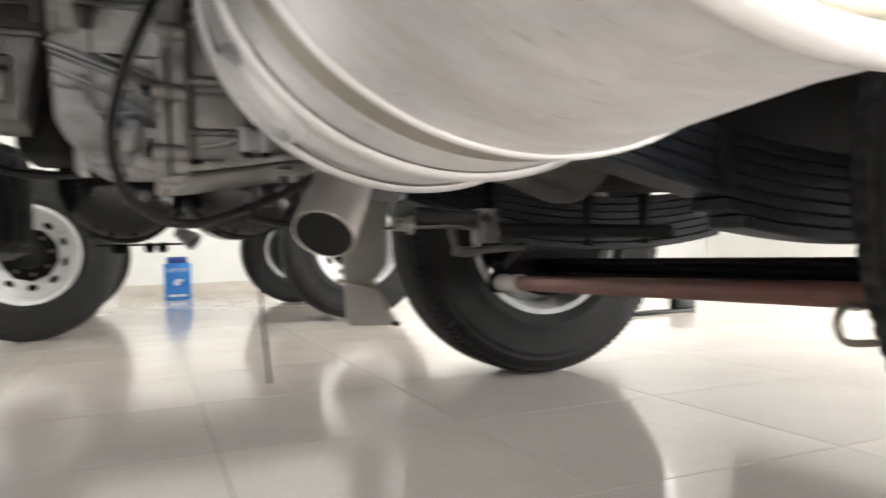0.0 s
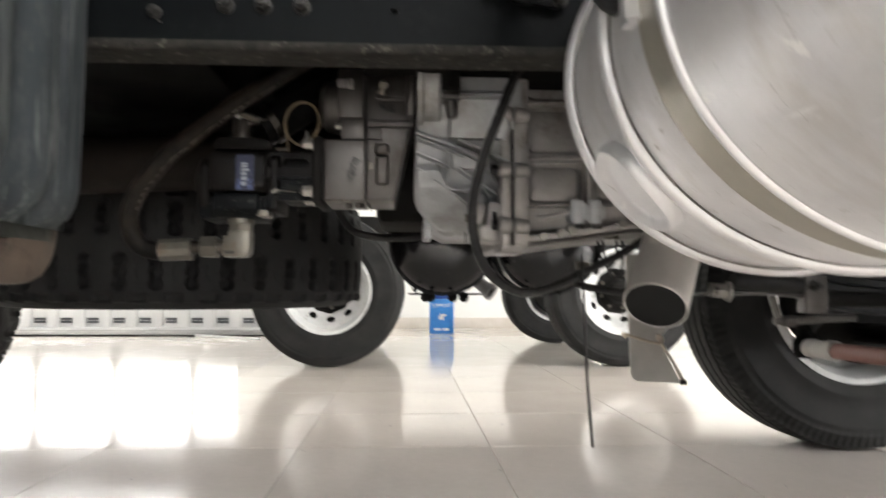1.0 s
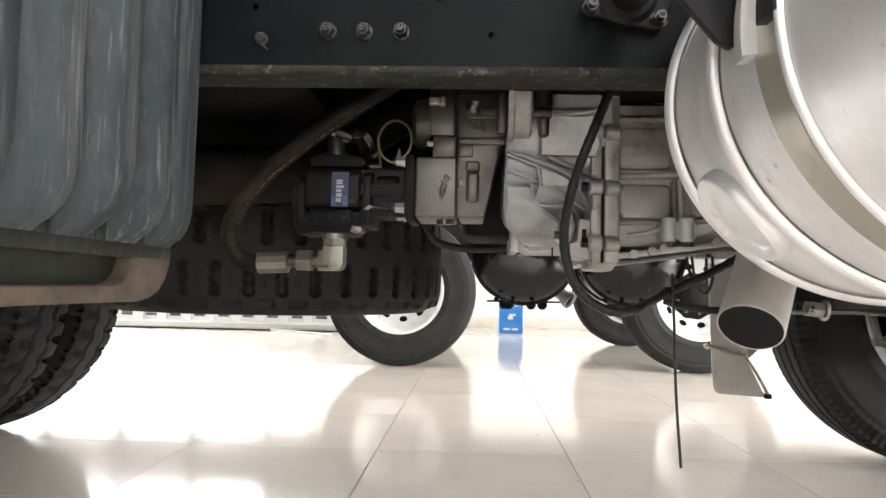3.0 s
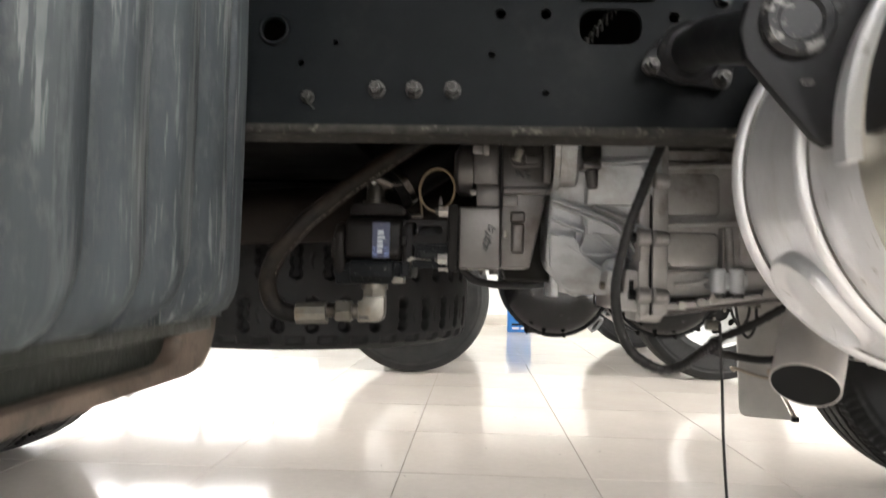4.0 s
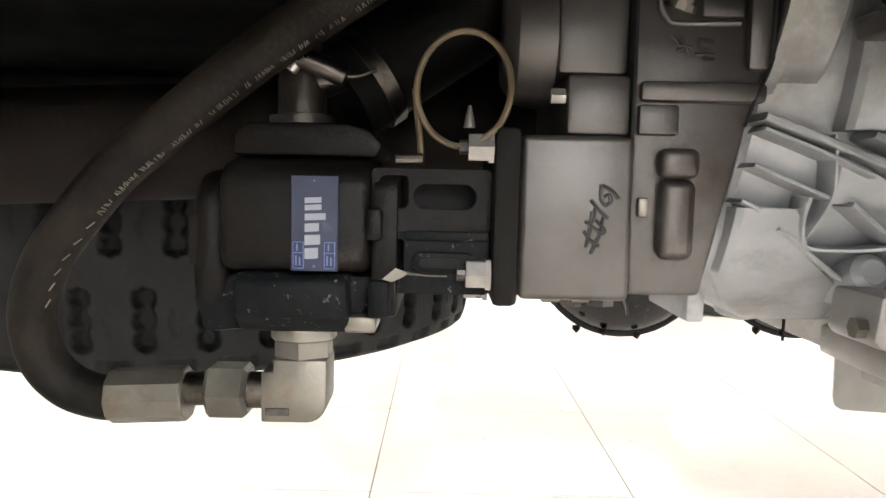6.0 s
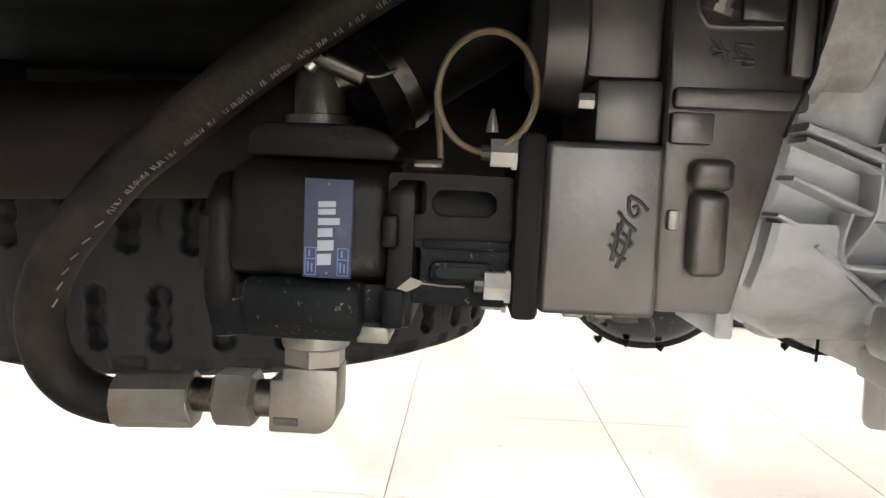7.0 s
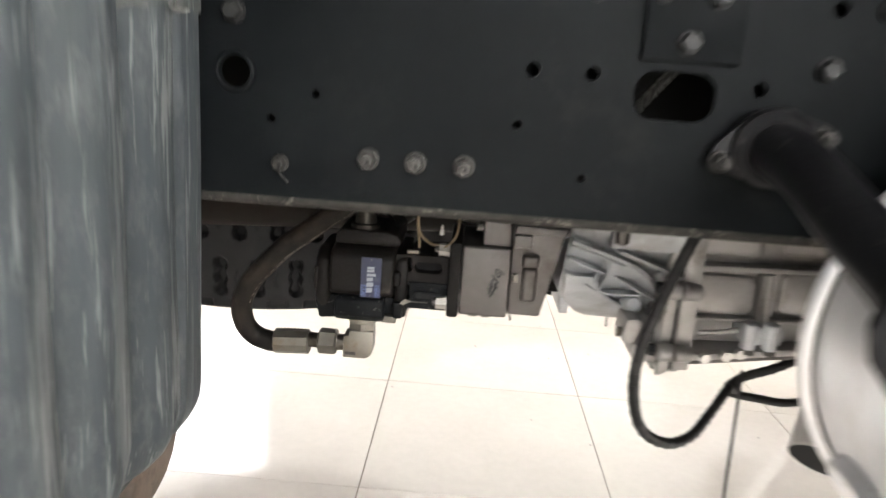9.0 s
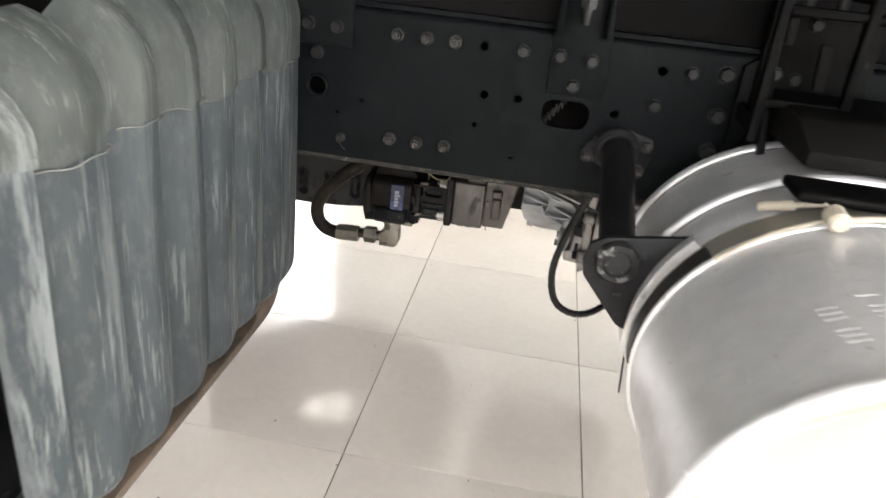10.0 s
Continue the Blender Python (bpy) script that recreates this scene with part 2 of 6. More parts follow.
# Near-black green with paler green specks, for the recess below the ribs.
M_LINERG = surface("speckled_dark_plastic", (0.004, 0.006, 0.0045), (0.018, 0.022, 0.016), 45, (0.4, 0.6), bump=0.7, grain=80, spots=(0.06, 0.068, 0.05), spot_scale=60, spot_at=(0.62, 0.72))
M_STEEL = steel_surface()
M_STEELP = surface("polished_stainless", (0.63, 0.59, 0.52), (0.69, 0.65, 0.58), 3, (0.12, 0.2), metal=1.0, bump=0.03)
M_SEAM = surface("gap_line", (0.07, 0.062, 0.055), (0.24, 0.225, 0.21), 30, (0.5, 0.7), metal=0.3, bump=0.1)
M_STRAP = surface("brown_strap", (0.36, 0.34, 0.285), (0.5, 0.475, 0.41), 9, (0.36, 0.5), metal=0.6, bump=0.15)
M_PIPE = surface("warm_steel_pipe", (0.6, 0.565, 0.535), (0.72, 0.69, 0.66), 7, (0.42, 0.55), metal=0.35, bump=0.1)
# Near-black for soot, gaskets and joints, and to paint the dark of hollows.
M_GAP = plain("gap_black", (0.006, 0.006, 0.006), 0.9)
M_CASTG = surface("grey_painted_casting", (0.04356, 0.0392, 0.03615), (0.09756, 0.09063, 0.08451), 6, (0.26, 0.44), metal=0.5, bump=0.1, grain=160, spots=(0.034, 0.025, 0.019), spot_scale=9, spot_at=(0.58, 0.76))
M_CASE = surface("case_aluminium", (0.2203, 0.2066, 0.1962), (0.427, 0.4132, 0.396), 7, (0.38, 0.55), metal=0.42, bump=0.15, grain=200, spots=(0.13, 0.112, 0.095), spot_scale=10, spot_at=(0.54, 0.72))
M_CASTL = surface("bright_casting", (0.2928, 0.3017, 0.3068), (0.5589, 0.5761, 0.5922), 6, (0.36, 0.52), metal=0.35, bump=0.12, grain=180, spots=(0.23, 0.222, 0.208), spot_scale=8, spot_at=(0.5, 0.7))
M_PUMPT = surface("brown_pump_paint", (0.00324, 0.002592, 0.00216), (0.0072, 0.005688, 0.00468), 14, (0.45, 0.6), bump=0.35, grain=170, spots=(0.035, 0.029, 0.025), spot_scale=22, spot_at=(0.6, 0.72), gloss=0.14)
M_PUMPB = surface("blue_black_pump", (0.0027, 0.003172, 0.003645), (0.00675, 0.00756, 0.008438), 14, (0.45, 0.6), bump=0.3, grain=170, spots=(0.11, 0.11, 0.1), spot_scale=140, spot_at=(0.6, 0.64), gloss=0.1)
M_ZINC = surface("zinc_plate", (0.1054, 0.09753, 0.08172), (0.1792, 0.1686, 0.145), 24, (0.28, 0.46), metal=0.75, bump=0.2, spots=(0.13, 0.1, 0.07), spot_scale=32, spot_at=(0.54, 0.72))
M_BRASS = surface("dirty_brass", (0.021, 0.01806, 0.0147), (0.0504, 0.04452, 0.03696), 26, (0.34, 0.5), metal=0.7, bump=0.25, spots=(0.022, 0.018, 0.015), spot_scale=30, spot_at=(0.5, 0.66))
M_SHAFT = surface("brown_dusty_steel", (0.0081, 0.00648, 0.00558), (0.0234, 0.018, 0.01485), 6, (0.6, 0.8), bump=0.3, spots=(0.04, 0.032, 0.027), spot_scale=9, spot_at=(0.56, 0.75), gloss=0.1)
M_NUT = surface("bright_zinc", (0.288, 0.276, 0.252), (0.44, 0.424, 0.392), 40, (0.25, 0.4), metal=0.7, bump=0.1, spots=(0.1, 0.08, 0.06), spot_scale=60, spot_at=(0.58, 0.7))
M_CHROME = surface("dull_chrome", (0.07875, 0.0693, 0.0588), (0.1365, 0.125, 0.1102), 30, (0.25, 0.42), metal=1.0, bump=0.2, spots=(0.04, 0.032, 0.025), spot_scale=40, spot_at=(0.48, 0.64))
M_BLUE = surface("blue_plate", (0.0051, 0.0084, 0.03), (0.009, 0.015, 0.0468), 60, (0.4, 0.5), bump=0.05, spots=(0.04, 0.045, 0.06), spot_scale=60, spot_at=(0.6, 0.72))
M_BLUEL = plain("pale_blue_print", (0.09, 0.13, 0.3), 0.5)
M_PRINT = plain("white_print", (0.22, 0.235, 0.26), 0.5)
M_BOLT = surface("dull_bolt", (0.0252, 0.02376, 0.0216), (0.0864, 0.0828, 0.07704), 110, (0.28, 0.45), metal=0.6, bump=0.3, gloss=0.4)
M_BOLTD = surface("painted_bolt", (0.009, 0.0092, 0.0092), (0.026, 0.026, 0.0252), 60, (0.32, 0.48), bump=0.2, gloss=0.25)
M_INK = plain("marker_ink", (0.015, 0.015, 0.015), 0.5)
M_TAN = surface("tan_sleeve", (0.0936, 0.0684, 0.036), (0.144, 0.108, 0.0612), 60, (0.5, 0.6))
M_PRIMER = surface("red_primer", (0.12, 0.05, 0.038), (0.2, 0.085, 0.065), 9, (0.45, 0.6), bump=0.15, spots=(0.06, 0.04, 0.035), spot_scale=9)
M_SPRING = surface("spring_paint", (0.00624, 0.0078, 0.01092), (0.0156, 0.01872, 0.0234), 10, (0.35, 0.5), bump=0.15, gloss=0.3)
M_RIMW = surface("white_rim_paint", (0.5, 0.51, 0.51), (0.66, 0.665, 0.66), 12, (0.35, 0.5), bump=0.12, spots=(0.2, 0.185, 0.165), spot_scale=16, spot_at=(0.58, 0.7))
M_FLAP = surface("grey_flap", (0.405, 0.3915, 0.3645), (0.54, 0.5198, 0.486), 8, (0.5, 0.65), bump=0.15)
M_ROPE = surface("pale_plastic", (0.42, 0.38, 0.3), (0.55, 0.5, 0.41), 30, (0.4, 0.55))
M_WIRE = plain("galvanised_wire", (0.5, 0.44, 0.36), 0.4, 0.8)
M_BIN = surface("blue_can", (0.03, 0.2, 0.62), (0.05, 0.27, 0.72), 8, (0.35, 0.45), bump=0.05)
M_BINTOP = plain("dark_blue_lid", (0.02, 0.07, 0.3), 0.4)
M_SLOT = surface("grey_vent", (0.07, 0.08, 0.09), (0.13, 0.14, 0.15), 20, (0.4, 0.6))
M_ALU = surface("aluminium_frame", (0.5, 0.5, 0.5), (0.6, 0.6, 0.6), 12, (0.3, 0.45), metal=0.8, bump=0.05)
M_GLOWLAMP = glowing("lamp_glow", (1, 0.96, 0.88), 60)
mat_glass, gn, gl, gb = nodes_of("window_glass")
gb.inputs["Transmission Weight"].default_value, gb.inputs["Roughness"].default_value, gb.inputs["IOR"].default_value = 1, 0.02, 1.45
M_GLASS = mat_glass


# ---- shape helpers ----
def bm_box(x0, x1, y0, y1, z0, z1, bev=0.0, seg=2, bm=None):
    bm = bm or bmesh.new()
    made = bmesh.ops.create_cube(bm, size=1)["verts"]
    for v in made:
        v.co = Vector(((x0 + x1) / 2 + v.co.x * (x1 - x0), (y0 + y1) / 2 + v.co.y * (y1 - y0), (z0 + z1) / 2 + v.co.z * (z1 - z0)))
    if bev:
        edges = list({e for v in made for e in v.link_edges})
        bmesh.ops.bevel(bm, geom=edges, offset=bev, segments=seg, affect="EDGES", profile=0.5)
    return bm


def bm_lathe(profile, start, axis, seg=32, bm=None, closed=False, sx=1.0):
    """Turns (along, radius) pairs round the axis that leaves start. sx stretches the circle along its first side."""
    bm = bm or bmesh.new()
    axis = Vector(axis).normalized()
    up = Vector((0, 0, 1)) if abs(axis.z) < 0.9 else Vector((1, 0, 0))
    side = axis.cross(up).normalized()
    up = side.cross(axis).normalized()
    rings = []
    for a, r in profile:
        c = Vector(start) + axis * a
        if r < 1e-6:
            rings.append([bm.verts.new(c)])
        else:
            rings.append([bm.verts.new(c + side * (r * sx * math.cos(2 * math.pi * i / seg)) + up * (r * math.sin(2 * math.pi * i / seg))) for i in range(seg)])
    pairs = list(zip(rings, rings[1:])) + ([(rings[-1], rings[0])] if closed else [])
    for p, q in pairs:
        for i in range(seg):
            j = (i + 1) % seg
            if len(p) == 1 and len(q) == 1:
                continue
            if len(p) == 1:
                bm.faces.new((p[0], q[j], q[i]))
            elif len(q) == 1:
                bm.faces.new((p[i], p[j], q[0]))
            else:
                bm.faces.new((p[i], p[j], q[j], q[i]))
    return bm


def bm_cyl(a, b, r, r2=None, seg=20, bev=0.0, bm=None):
    a, b = Vector(a), Vector(b)
    n, r2 = (b - a).length, r if r2 is None else r2
    bev = min(bev, n * 0.4, r * 0.5)
    prof = [(0, 0), (0, r - bev), (bev, r), (n - bev, r2), (n, r2 - bev), (n, 0)] if bev else [(0, 0), (0, r), (n, r2), (n, 0)]
    return bm_lathe(prof, a, b - a, seg, bm)


def bm_poly(points, y0, y1, bev=0.0, seg=2, bm=None, plane="xz"):
    """A flat outline (x, z) pushed from y0 to y1 ('xz'), or (y, z) pushed along x ('yz'), or (x, y) pushed along z ('xy')."""
    bm = bm or bmesh.new()

    def put(p, d):
        return {"xz": (p[0], d, p[1]), "yz": (d, p[0], p[1]), "xy": (p[0], p[1], d)}[plane]
    a = [bm.verts.new(put(p, y0)) for p in points]
    b = [bm.verts.new(put(p, y1)) for p in points]
    f = [bm.faces.new(a), bm.faces.new(list(reversed(b)))]
    for i in range(len(points)):
        j = (i + 1) % len(points)
        f.append(bm.faces.new((a[j], a[i], b[i], b[j])))
    bmesh.ops.recalc_face_normals(bm, faces=f)
    if bev:
        bmesh.ops.bevel(bm, geom=list({e for x in f for e in x.edges}), offset=bev, segments=seg, affect="EDGES", profile=0.5)
    return bm


def spline(points, steps=8):
    """A smooth line through the points."""
    p = [Vector(q) for q in points]
    p = [2 * p[0] - p[1]] + p + [2 * p[-1] - p[-2]]
    out = []
    for i in range(1, len(p) - 2):
        for k in range(steps):
            t = k / steps
            out.append(0.5 * ((2 * p[i]) + (p[i + 1] - p[i - 1]) * t + (2 * p[i - 1] - 5 * p[i] + 4 * p[i + 1] - p[i + 2]) * t * t + (3 * p[i] - p[i - 1] - 3 * p[i + 1] + p[i + 2]) * t ** 3))
    out.append(p[-2])
    return out


def bm_tube(points, r, seg=12, steps=8, bm=None, smooth=True):
    bm = bm or bmesh.new()
    pts = spline(points, steps) if smooth else [Vector(q) for q in points]
    rings, side = [], None
    for i, c in enumerate(pts):
        d = (pts[min(i + 1, len(pts) - 1)] - pts[max(i - 1, 0)]).normalized()
        if side is None:
            side = d.orthogonal().normalized()
        side = (side - d * side.dot(d)).normalized()
        up = d.cross(side)
        rings.append([bm.verts.new(c + r * (math.cos(2 * math.pi * k / seg) * side + math.sin(2 * math.pi * k / seg) * up)) for k in range(seg)])
    for p, q in zip(rings, rings[1:]):
        for k in range(seg):
            bm.faces.new((p[k], p[(k + 1) % seg], q[(k + 1) % seg], q[k]))
    bm.faces.new(list(reversed(rings[0])))
    bm.faces.new(rings[-1])
    return bm


def bm_sheet(outline, holes, y0, y1, bm=None):
    """A plate in the x-z plane with real holes through it."""
    bm = bm or bmesh.new()
    edges = []
    for loop in [outline] + holes:
        vs = [bm.verts.new((x, y0, z)) for x, z in loop]
        edges += [bm.edges.new((vs[i], vs[(i + 1) % len(vs)])) for i in range(len(vs))]
    made = bmesh.ops.triangle_fill(bm, use_beauty=True, use_dissolve=False, edges=edges)["geom"]
    faces = [g for g in made if isinstance(g, bmesh.types.BMFace)]
    ext = bmesh.ops.extrude_face_region(bm, geom=faces)["geom"]
    bmesh.ops.translate(bm, verts=[g for g in ext if isinstance(g, bmesh.types.BMVert)], vec=(0, y1 - y0, 0))
    bmesh.ops.recalc_face_normals(bm, faces=bm.faces)
    return bm


def ring(x, z, r, n=20, rx=None):
    rx = rx or r
    return [(x + rx * math.cos(2 * math.pi * i / n), z + r * math.sin(2 * math.pi * i / n)) for i in range(n)]


def rounded(x0, x1, z0, z1, r, n=6):
    out = []
    for cx, cz, a0 in ((x1 - r, z1 - r, 0), (x0 + r, z1 - r, 90), (x0 + r, z0 + r, 180), (x1 - r, z0 + r, 270)):
        out += [(cx + r * math.cos(radians(a0 + 90 * k / n)), cz + r * math.sin(radians(a0 + 90 * k / n))) for k in range(n + 1)]
    return out


def mesh_of(name, bm, material, sharp=35):
    bmesh.ops.recalc_face_normals(bm, faces=bm.faces)
    me = bpy.data.meshes.new(name)
    for f in bm.faces:
        f.smooth = True
    for e in bm.edges:
        if len(e.link_faces) == 2 and e.calc_face_angle(0) > radians(sharp):
            e.smooth = False
    bm.to_mesh(me)
    bm.free()
    for m in material if isinstance(material, (list, tuple)) else [material]:
        me.materials.append(m)
    return me


def hex_bolt(r, h, washer=True, stud=0.0):
    """A hexagon head on its washer; the head points along -y."""
    bm = bmesh.new()
    if washer:
        bm_cyl((0, 0.0005, 0), (0, -0.0025, 0), r * 1.16, seg=20, bev=0.0006, bm=bm)
    bm_lathe([(0.002, 0), (0.002, r), (h * 0.82, r), (h, r * 0.84), (h, 0)], (0, 0, 0), (0, -1, 0), 6, bm)
    if stud:
        bm_lathe([(h * 0.9, r * 0.55), (h + stud, r * 0.55), (h + stud, r * 0.3), (h + stud * 0.7, 0)], (0, 0, 0), (0, -1, 0), 12, bm)
    return bm


def world_of(ob):
    m = ob.matrix_basis.copy()
    return world_of(ob.parent) @ ob.matrix_parent_inverse @ m if ob.parent else m


def part(name, bm, material, parent=None, label="", sharp=35):
    ob = new(name, bm if isinstance(bm, bpy.types.Mesh) else mesh_of(name, bm, material, sharp))
    if parent is not None:
        ob.parent = parent
        ob.matrix_parent_inverse = world_of(parent).inverted()
    return tagged(ob, label) if label else ob


def put_at(name, me, m, parent, label=""):
    """An object of its own on shared mesh data."""
    ob = new(name, me)
    ob.parent = parent
    ob.matrix_parent_inverse = world_of(parent).inverted()
    ob.matrix_basis = m
    return tagged(ob, label) if label else ob


def holder(name, place, label, category, group="", kind=""):
    e = new(name)
    e.location = place
    e.empty_display_size = 0.1
    e.matrix_basis = Matrix.Translation(place)
    return tagged(e, label, category, group, kind)


# ---- room ----
X0, X1, Y0, Y1, H = -7.0, 9.0, -6.0, 8.5, 5.6


def structure(name, bm, material, label, category):
    return tagged(part(name, bm, material), label, category, kind="structure")


floor = structure("floor", bm_box(X0, X1, Y0, Y1, -0.12, -0.003), M_GROUT, "cream polished vitrified tile floor with thin dark joints", "floor")
structure("ceiling", bm_box(X0, X1, Y0, Y1, H, H + 0.15), M_CEIL, "plain white painted showroom ceiling", "ceiling")
structure("wall_west", bm_box(X0 - 0.2, X0, Y0 - 0.2, Y1 + 0.2, -0.12, H), M_WALL, "plain white painted showroom wall", "wall")
structure("wall_east", bm_sheet([(Y0 - 0.2, -0.12), (Y1 + 0.2, -0.12), (Y1 + 0.2, H), (Y0 - 0.2, H)], [[(-5.0, 0.3), (2.2, 0.3), (2.2, 3.5), (-5.0, 3.5)]], 0, 0.2), M_WALL, "white painted wall with a long window", "wall").matrix_basis = Matrix(((0, 1, 0, X1), (1, 0, 0, 0), (0, 0, 1, 0), (0, 0, 0, 1)))
far_open = [(-6.6, 0.24), (-1.98, 0.24), (-1.98, 1.62), (-2.57, 1.62), (-2.57, 5.1), (-6.6, 5.1)]
structure("wall_north", bm_sheet([(X0, -0.12), (X1, -0.12), (X1, H), (X0, H)], [far_open], Y1, Y1 + 0.2), M_WALL, "white painted wall with a wide glazed opening", "wall")
near_open = [(-5.5, 0.3), (7.5, 0.3), (7.5, 5.4), (-5.5, 5.4)]
structure("wall_south", bm_sheet([(X0, -0.12), (X1, -0.12), (X1, H), (X0, H)], [near_open], Y0 - 0.2, Y0), M_WALL, "white painted wall with a long shop window", "wall")
structure("baseboard", bm_box(-0.05, X1, Y1 - 0.015, Y1 - 0.001, 0, 0.14, 0.003), M_SKIRT, "beige stone skirting along the white wall", "baseboard")


def shop_window(name, xs, zs, y, bar, label):
    """A glazed front: upright bars at xs, cross bars at zs, a pane in each field."""
    x0, x1, z0, z1, h = xs[0], xs[-1], zs[0], zs[-1], bar / 2
    frame_ob = structure(name, bm_box(x0, x1, y - 0.03, y + 0.03, z0, z0 + bar, 0.004), M_ALU, label, "window")
    part("window_frame", bm_box(x0, x1, y - 0.03, y + 0.03, z1 - bar, z1, 0.004), M_ALU, frame_ob)
    for z in zs[1:-1]:
        part("transom", bm_box(x0, x1, y - 0.026, y + 0.026, z - h, z + h, 0.003), M_ALU, frame_ob)
    for x in xs:
        part("mullion", bm_box(max(x0, x - h), min(x1, x + h), y - 0.028, y + 0.028, z0 + bar, z1 - bar, 0.003), M_ALU, frame_ob)
    for a, b in zip(xs, xs[1:]):
        for c, d in zip(zs, zs[1:]):
            p = part("pane", bm_box(a + h, b - h, y - 0.003, y + 0.003, c + (bar if c == z0 else h), d - (bar if d == z1 else h)), M_GLASS, frame_ob)
            p.visible_shadow = False


shop_window("window_1", [-5.5 + 13 * k / 8 for k in range(9)], (0.3, 5.4), -6.1, 0.06, "long aluminium shop window full of daylight")
shop_window("window_2", (-6.6, -5.57, -4.57, -3.57, -2.57), (0.24, 1.62, 3.9, 5.1), 8.6, 0.11, "tall aluminium window above a white plinth")
shop_window("window_3", (-2.569, -1.98), (0.24, 1.62), 8.6, 0.06, "low aluminium window beside the tall one")

M_OUTS = glowing("soft_daylight_outside", (1.0, 0.99, 0.98), 1.5)
M_OUT = glowing("bright_overcast_outside", (1.0, 0.99, 0.97), 3.2)
structure("backdrop", bm_box(-9, 3, 9.6, 9.65, -0.1, 7), M_OUT, "bright white outdoors beyond the window", "backdrop")
structure("backdrop", bm_box(-8, 10, -7.2, -7.15, -0.1, 7), M_OUTS, "bright white outdoors beyond the window", "backdrop")
structure("backdrop", bm_box(10.1, 10.15, -7, 4, -0.1, 5), M_OUT, "bright white outdoors beyond the window", "backdrop")

# white panelled plinth under the far window
plinth = structure("plinth", bm_box(-6.5, -0.55, 7.06, 7.16, 0.0, 0.40, 0.006), M_WHITE, "white panelled plinth with dark vent slots", "plinth")
part("plinth_foot", bm_box(-6.5, -0.55, 6.985, 7.055, 0.0, 0.085, 0.006), M_WHITE, plinth)
panel_me = mesh_of("panel", bm_box(-0.055, 0.055, -0.05, 0.0, 0.0, 0.28, 0.008), M_WHITE)
slot_me = mesh_of("vent_slot", bm_box(-0.06, 0.06, -0.012, 0.0, 0.0, 0.026, 0.002), M_SLOT)
for i in range(21):
    x = -6.3 + 0.28 * i
    put_at("panel", panel_me, pose(x + 0.14, 7.0595, 0.0855), plinth)
    put_at("vent_slot", slot_me, pose(x, 7.0595, 0.13), plinth)
    put_at("vent_slot", slot_me, pose(x, 7.0595, 0.162), plinth)
track = structure("floor_track", bm_box(-6.4, -0.15, 6.86, 6.94, 0.012, 0.05, 0.004), M_ALU, "grey aluminium sliding door track on the floor", "track")
part("track_base", bm_box(-6.4, -0.15, 6.84, 6.96, 0.0, 0.011, 0.002), M_DARK, track)
part("track_rib", bm_box(-6.4, -0.15, 6.885, 6.9, 0.0505, 0.066, 0.002), M_ALU, track)
strip = tagged(part("plastic_strip", bm_poly([(-0.5, -0.018), (0.5, -0.018), (0.5, 0.018), (-0.5, 0.018)], 0.0, 0.02, 0.004, plane="xy"), M_WHITE), "white plastic strip lying on the floor tiles", "strip")
strip.matrix_basis = pose(-1.66, 6.55, 0.001, 0, 0, -38)

for x, y in ((-2.46, 7.38), (-2.12, 7.5), (2.6, 2.05), (-3.2, 2.05), (-0.4, -2.4), (2.6, -2.4), (-3.2, -2.4), (5.2, 2.05), (5.2, -2.4), (-0.4, 6.0), (2.6, 6.0)):
    dl = holder("downlight", (x, y, H), "round recessed ceiling downlight, switched on", "downlight", "ceiling downlights")
    part("trim_ring", bm_lathe([(0, 0.08), (0.012, 0.08), (0.016, 0.065), (0.004, 0.06)], (x, y, H - 0.001), (0, 0, -1), 32), M_WHITE, dl)
    part("lens", bm_lathe([(0.006, 0), (0.006, 0.06)], (x, y, H - 0.001), (0, 0, -1), 32), M_GLOWLAMP, dl)

# ---- tipper truck ----
RAIL_Z0, RAIL_Z1 = 0.818, 1.103
truck = holder("tipper_truck", (0.0, 0.425, 0.0), "black tipper truck with steel silencer, parked on floor tiles", "truck")


def u_rail(y_web, inward, holes, name, label):
    y1 = y_web + 0.008 * inward
    rail = part(name, bm_sheet([(-3.6, RAIL_Z0 + 0.012), (2.9, RAIL_Z0 + 0.012), (2.9, RAIL_Z1 - 0.012), (-3.6, RAIL_Z1 - 0.012)], holes, y_web, y1), M_RAIL, truck, label)
    for low in (True, False):
        prof = []
        for k in range(7):
            a = radians(15 * k)
            prof.append((y_web + inward * (0.012 - 0.012 * math.cos(a)), 0.012 - 0.012 * math.sin(a)))
        prof = prof + [(y_web + inward * 0.07, 0.0), (y_web + inward * 0.07, 0.008)]
        for k in range(6, -1, -1):
            a = radians(15 * k)
            prof.append((y_web + inward * (0.012 - 0.004 * math.cos(a)), 0.012 - 0.004 * math.sin(a)))
        pts = [(y, RAIL_Z0 + z if low else RAIL_Z1 - z) for y, z in prof]
        part("lower_flange" if low else "upper_flange", bm_poly(pts, -3.6, 2.9, plane="yz"), M_RUST if low else M_RAIL, rail, "dusty rust-flecked lower flange" if low else "")
    return rail


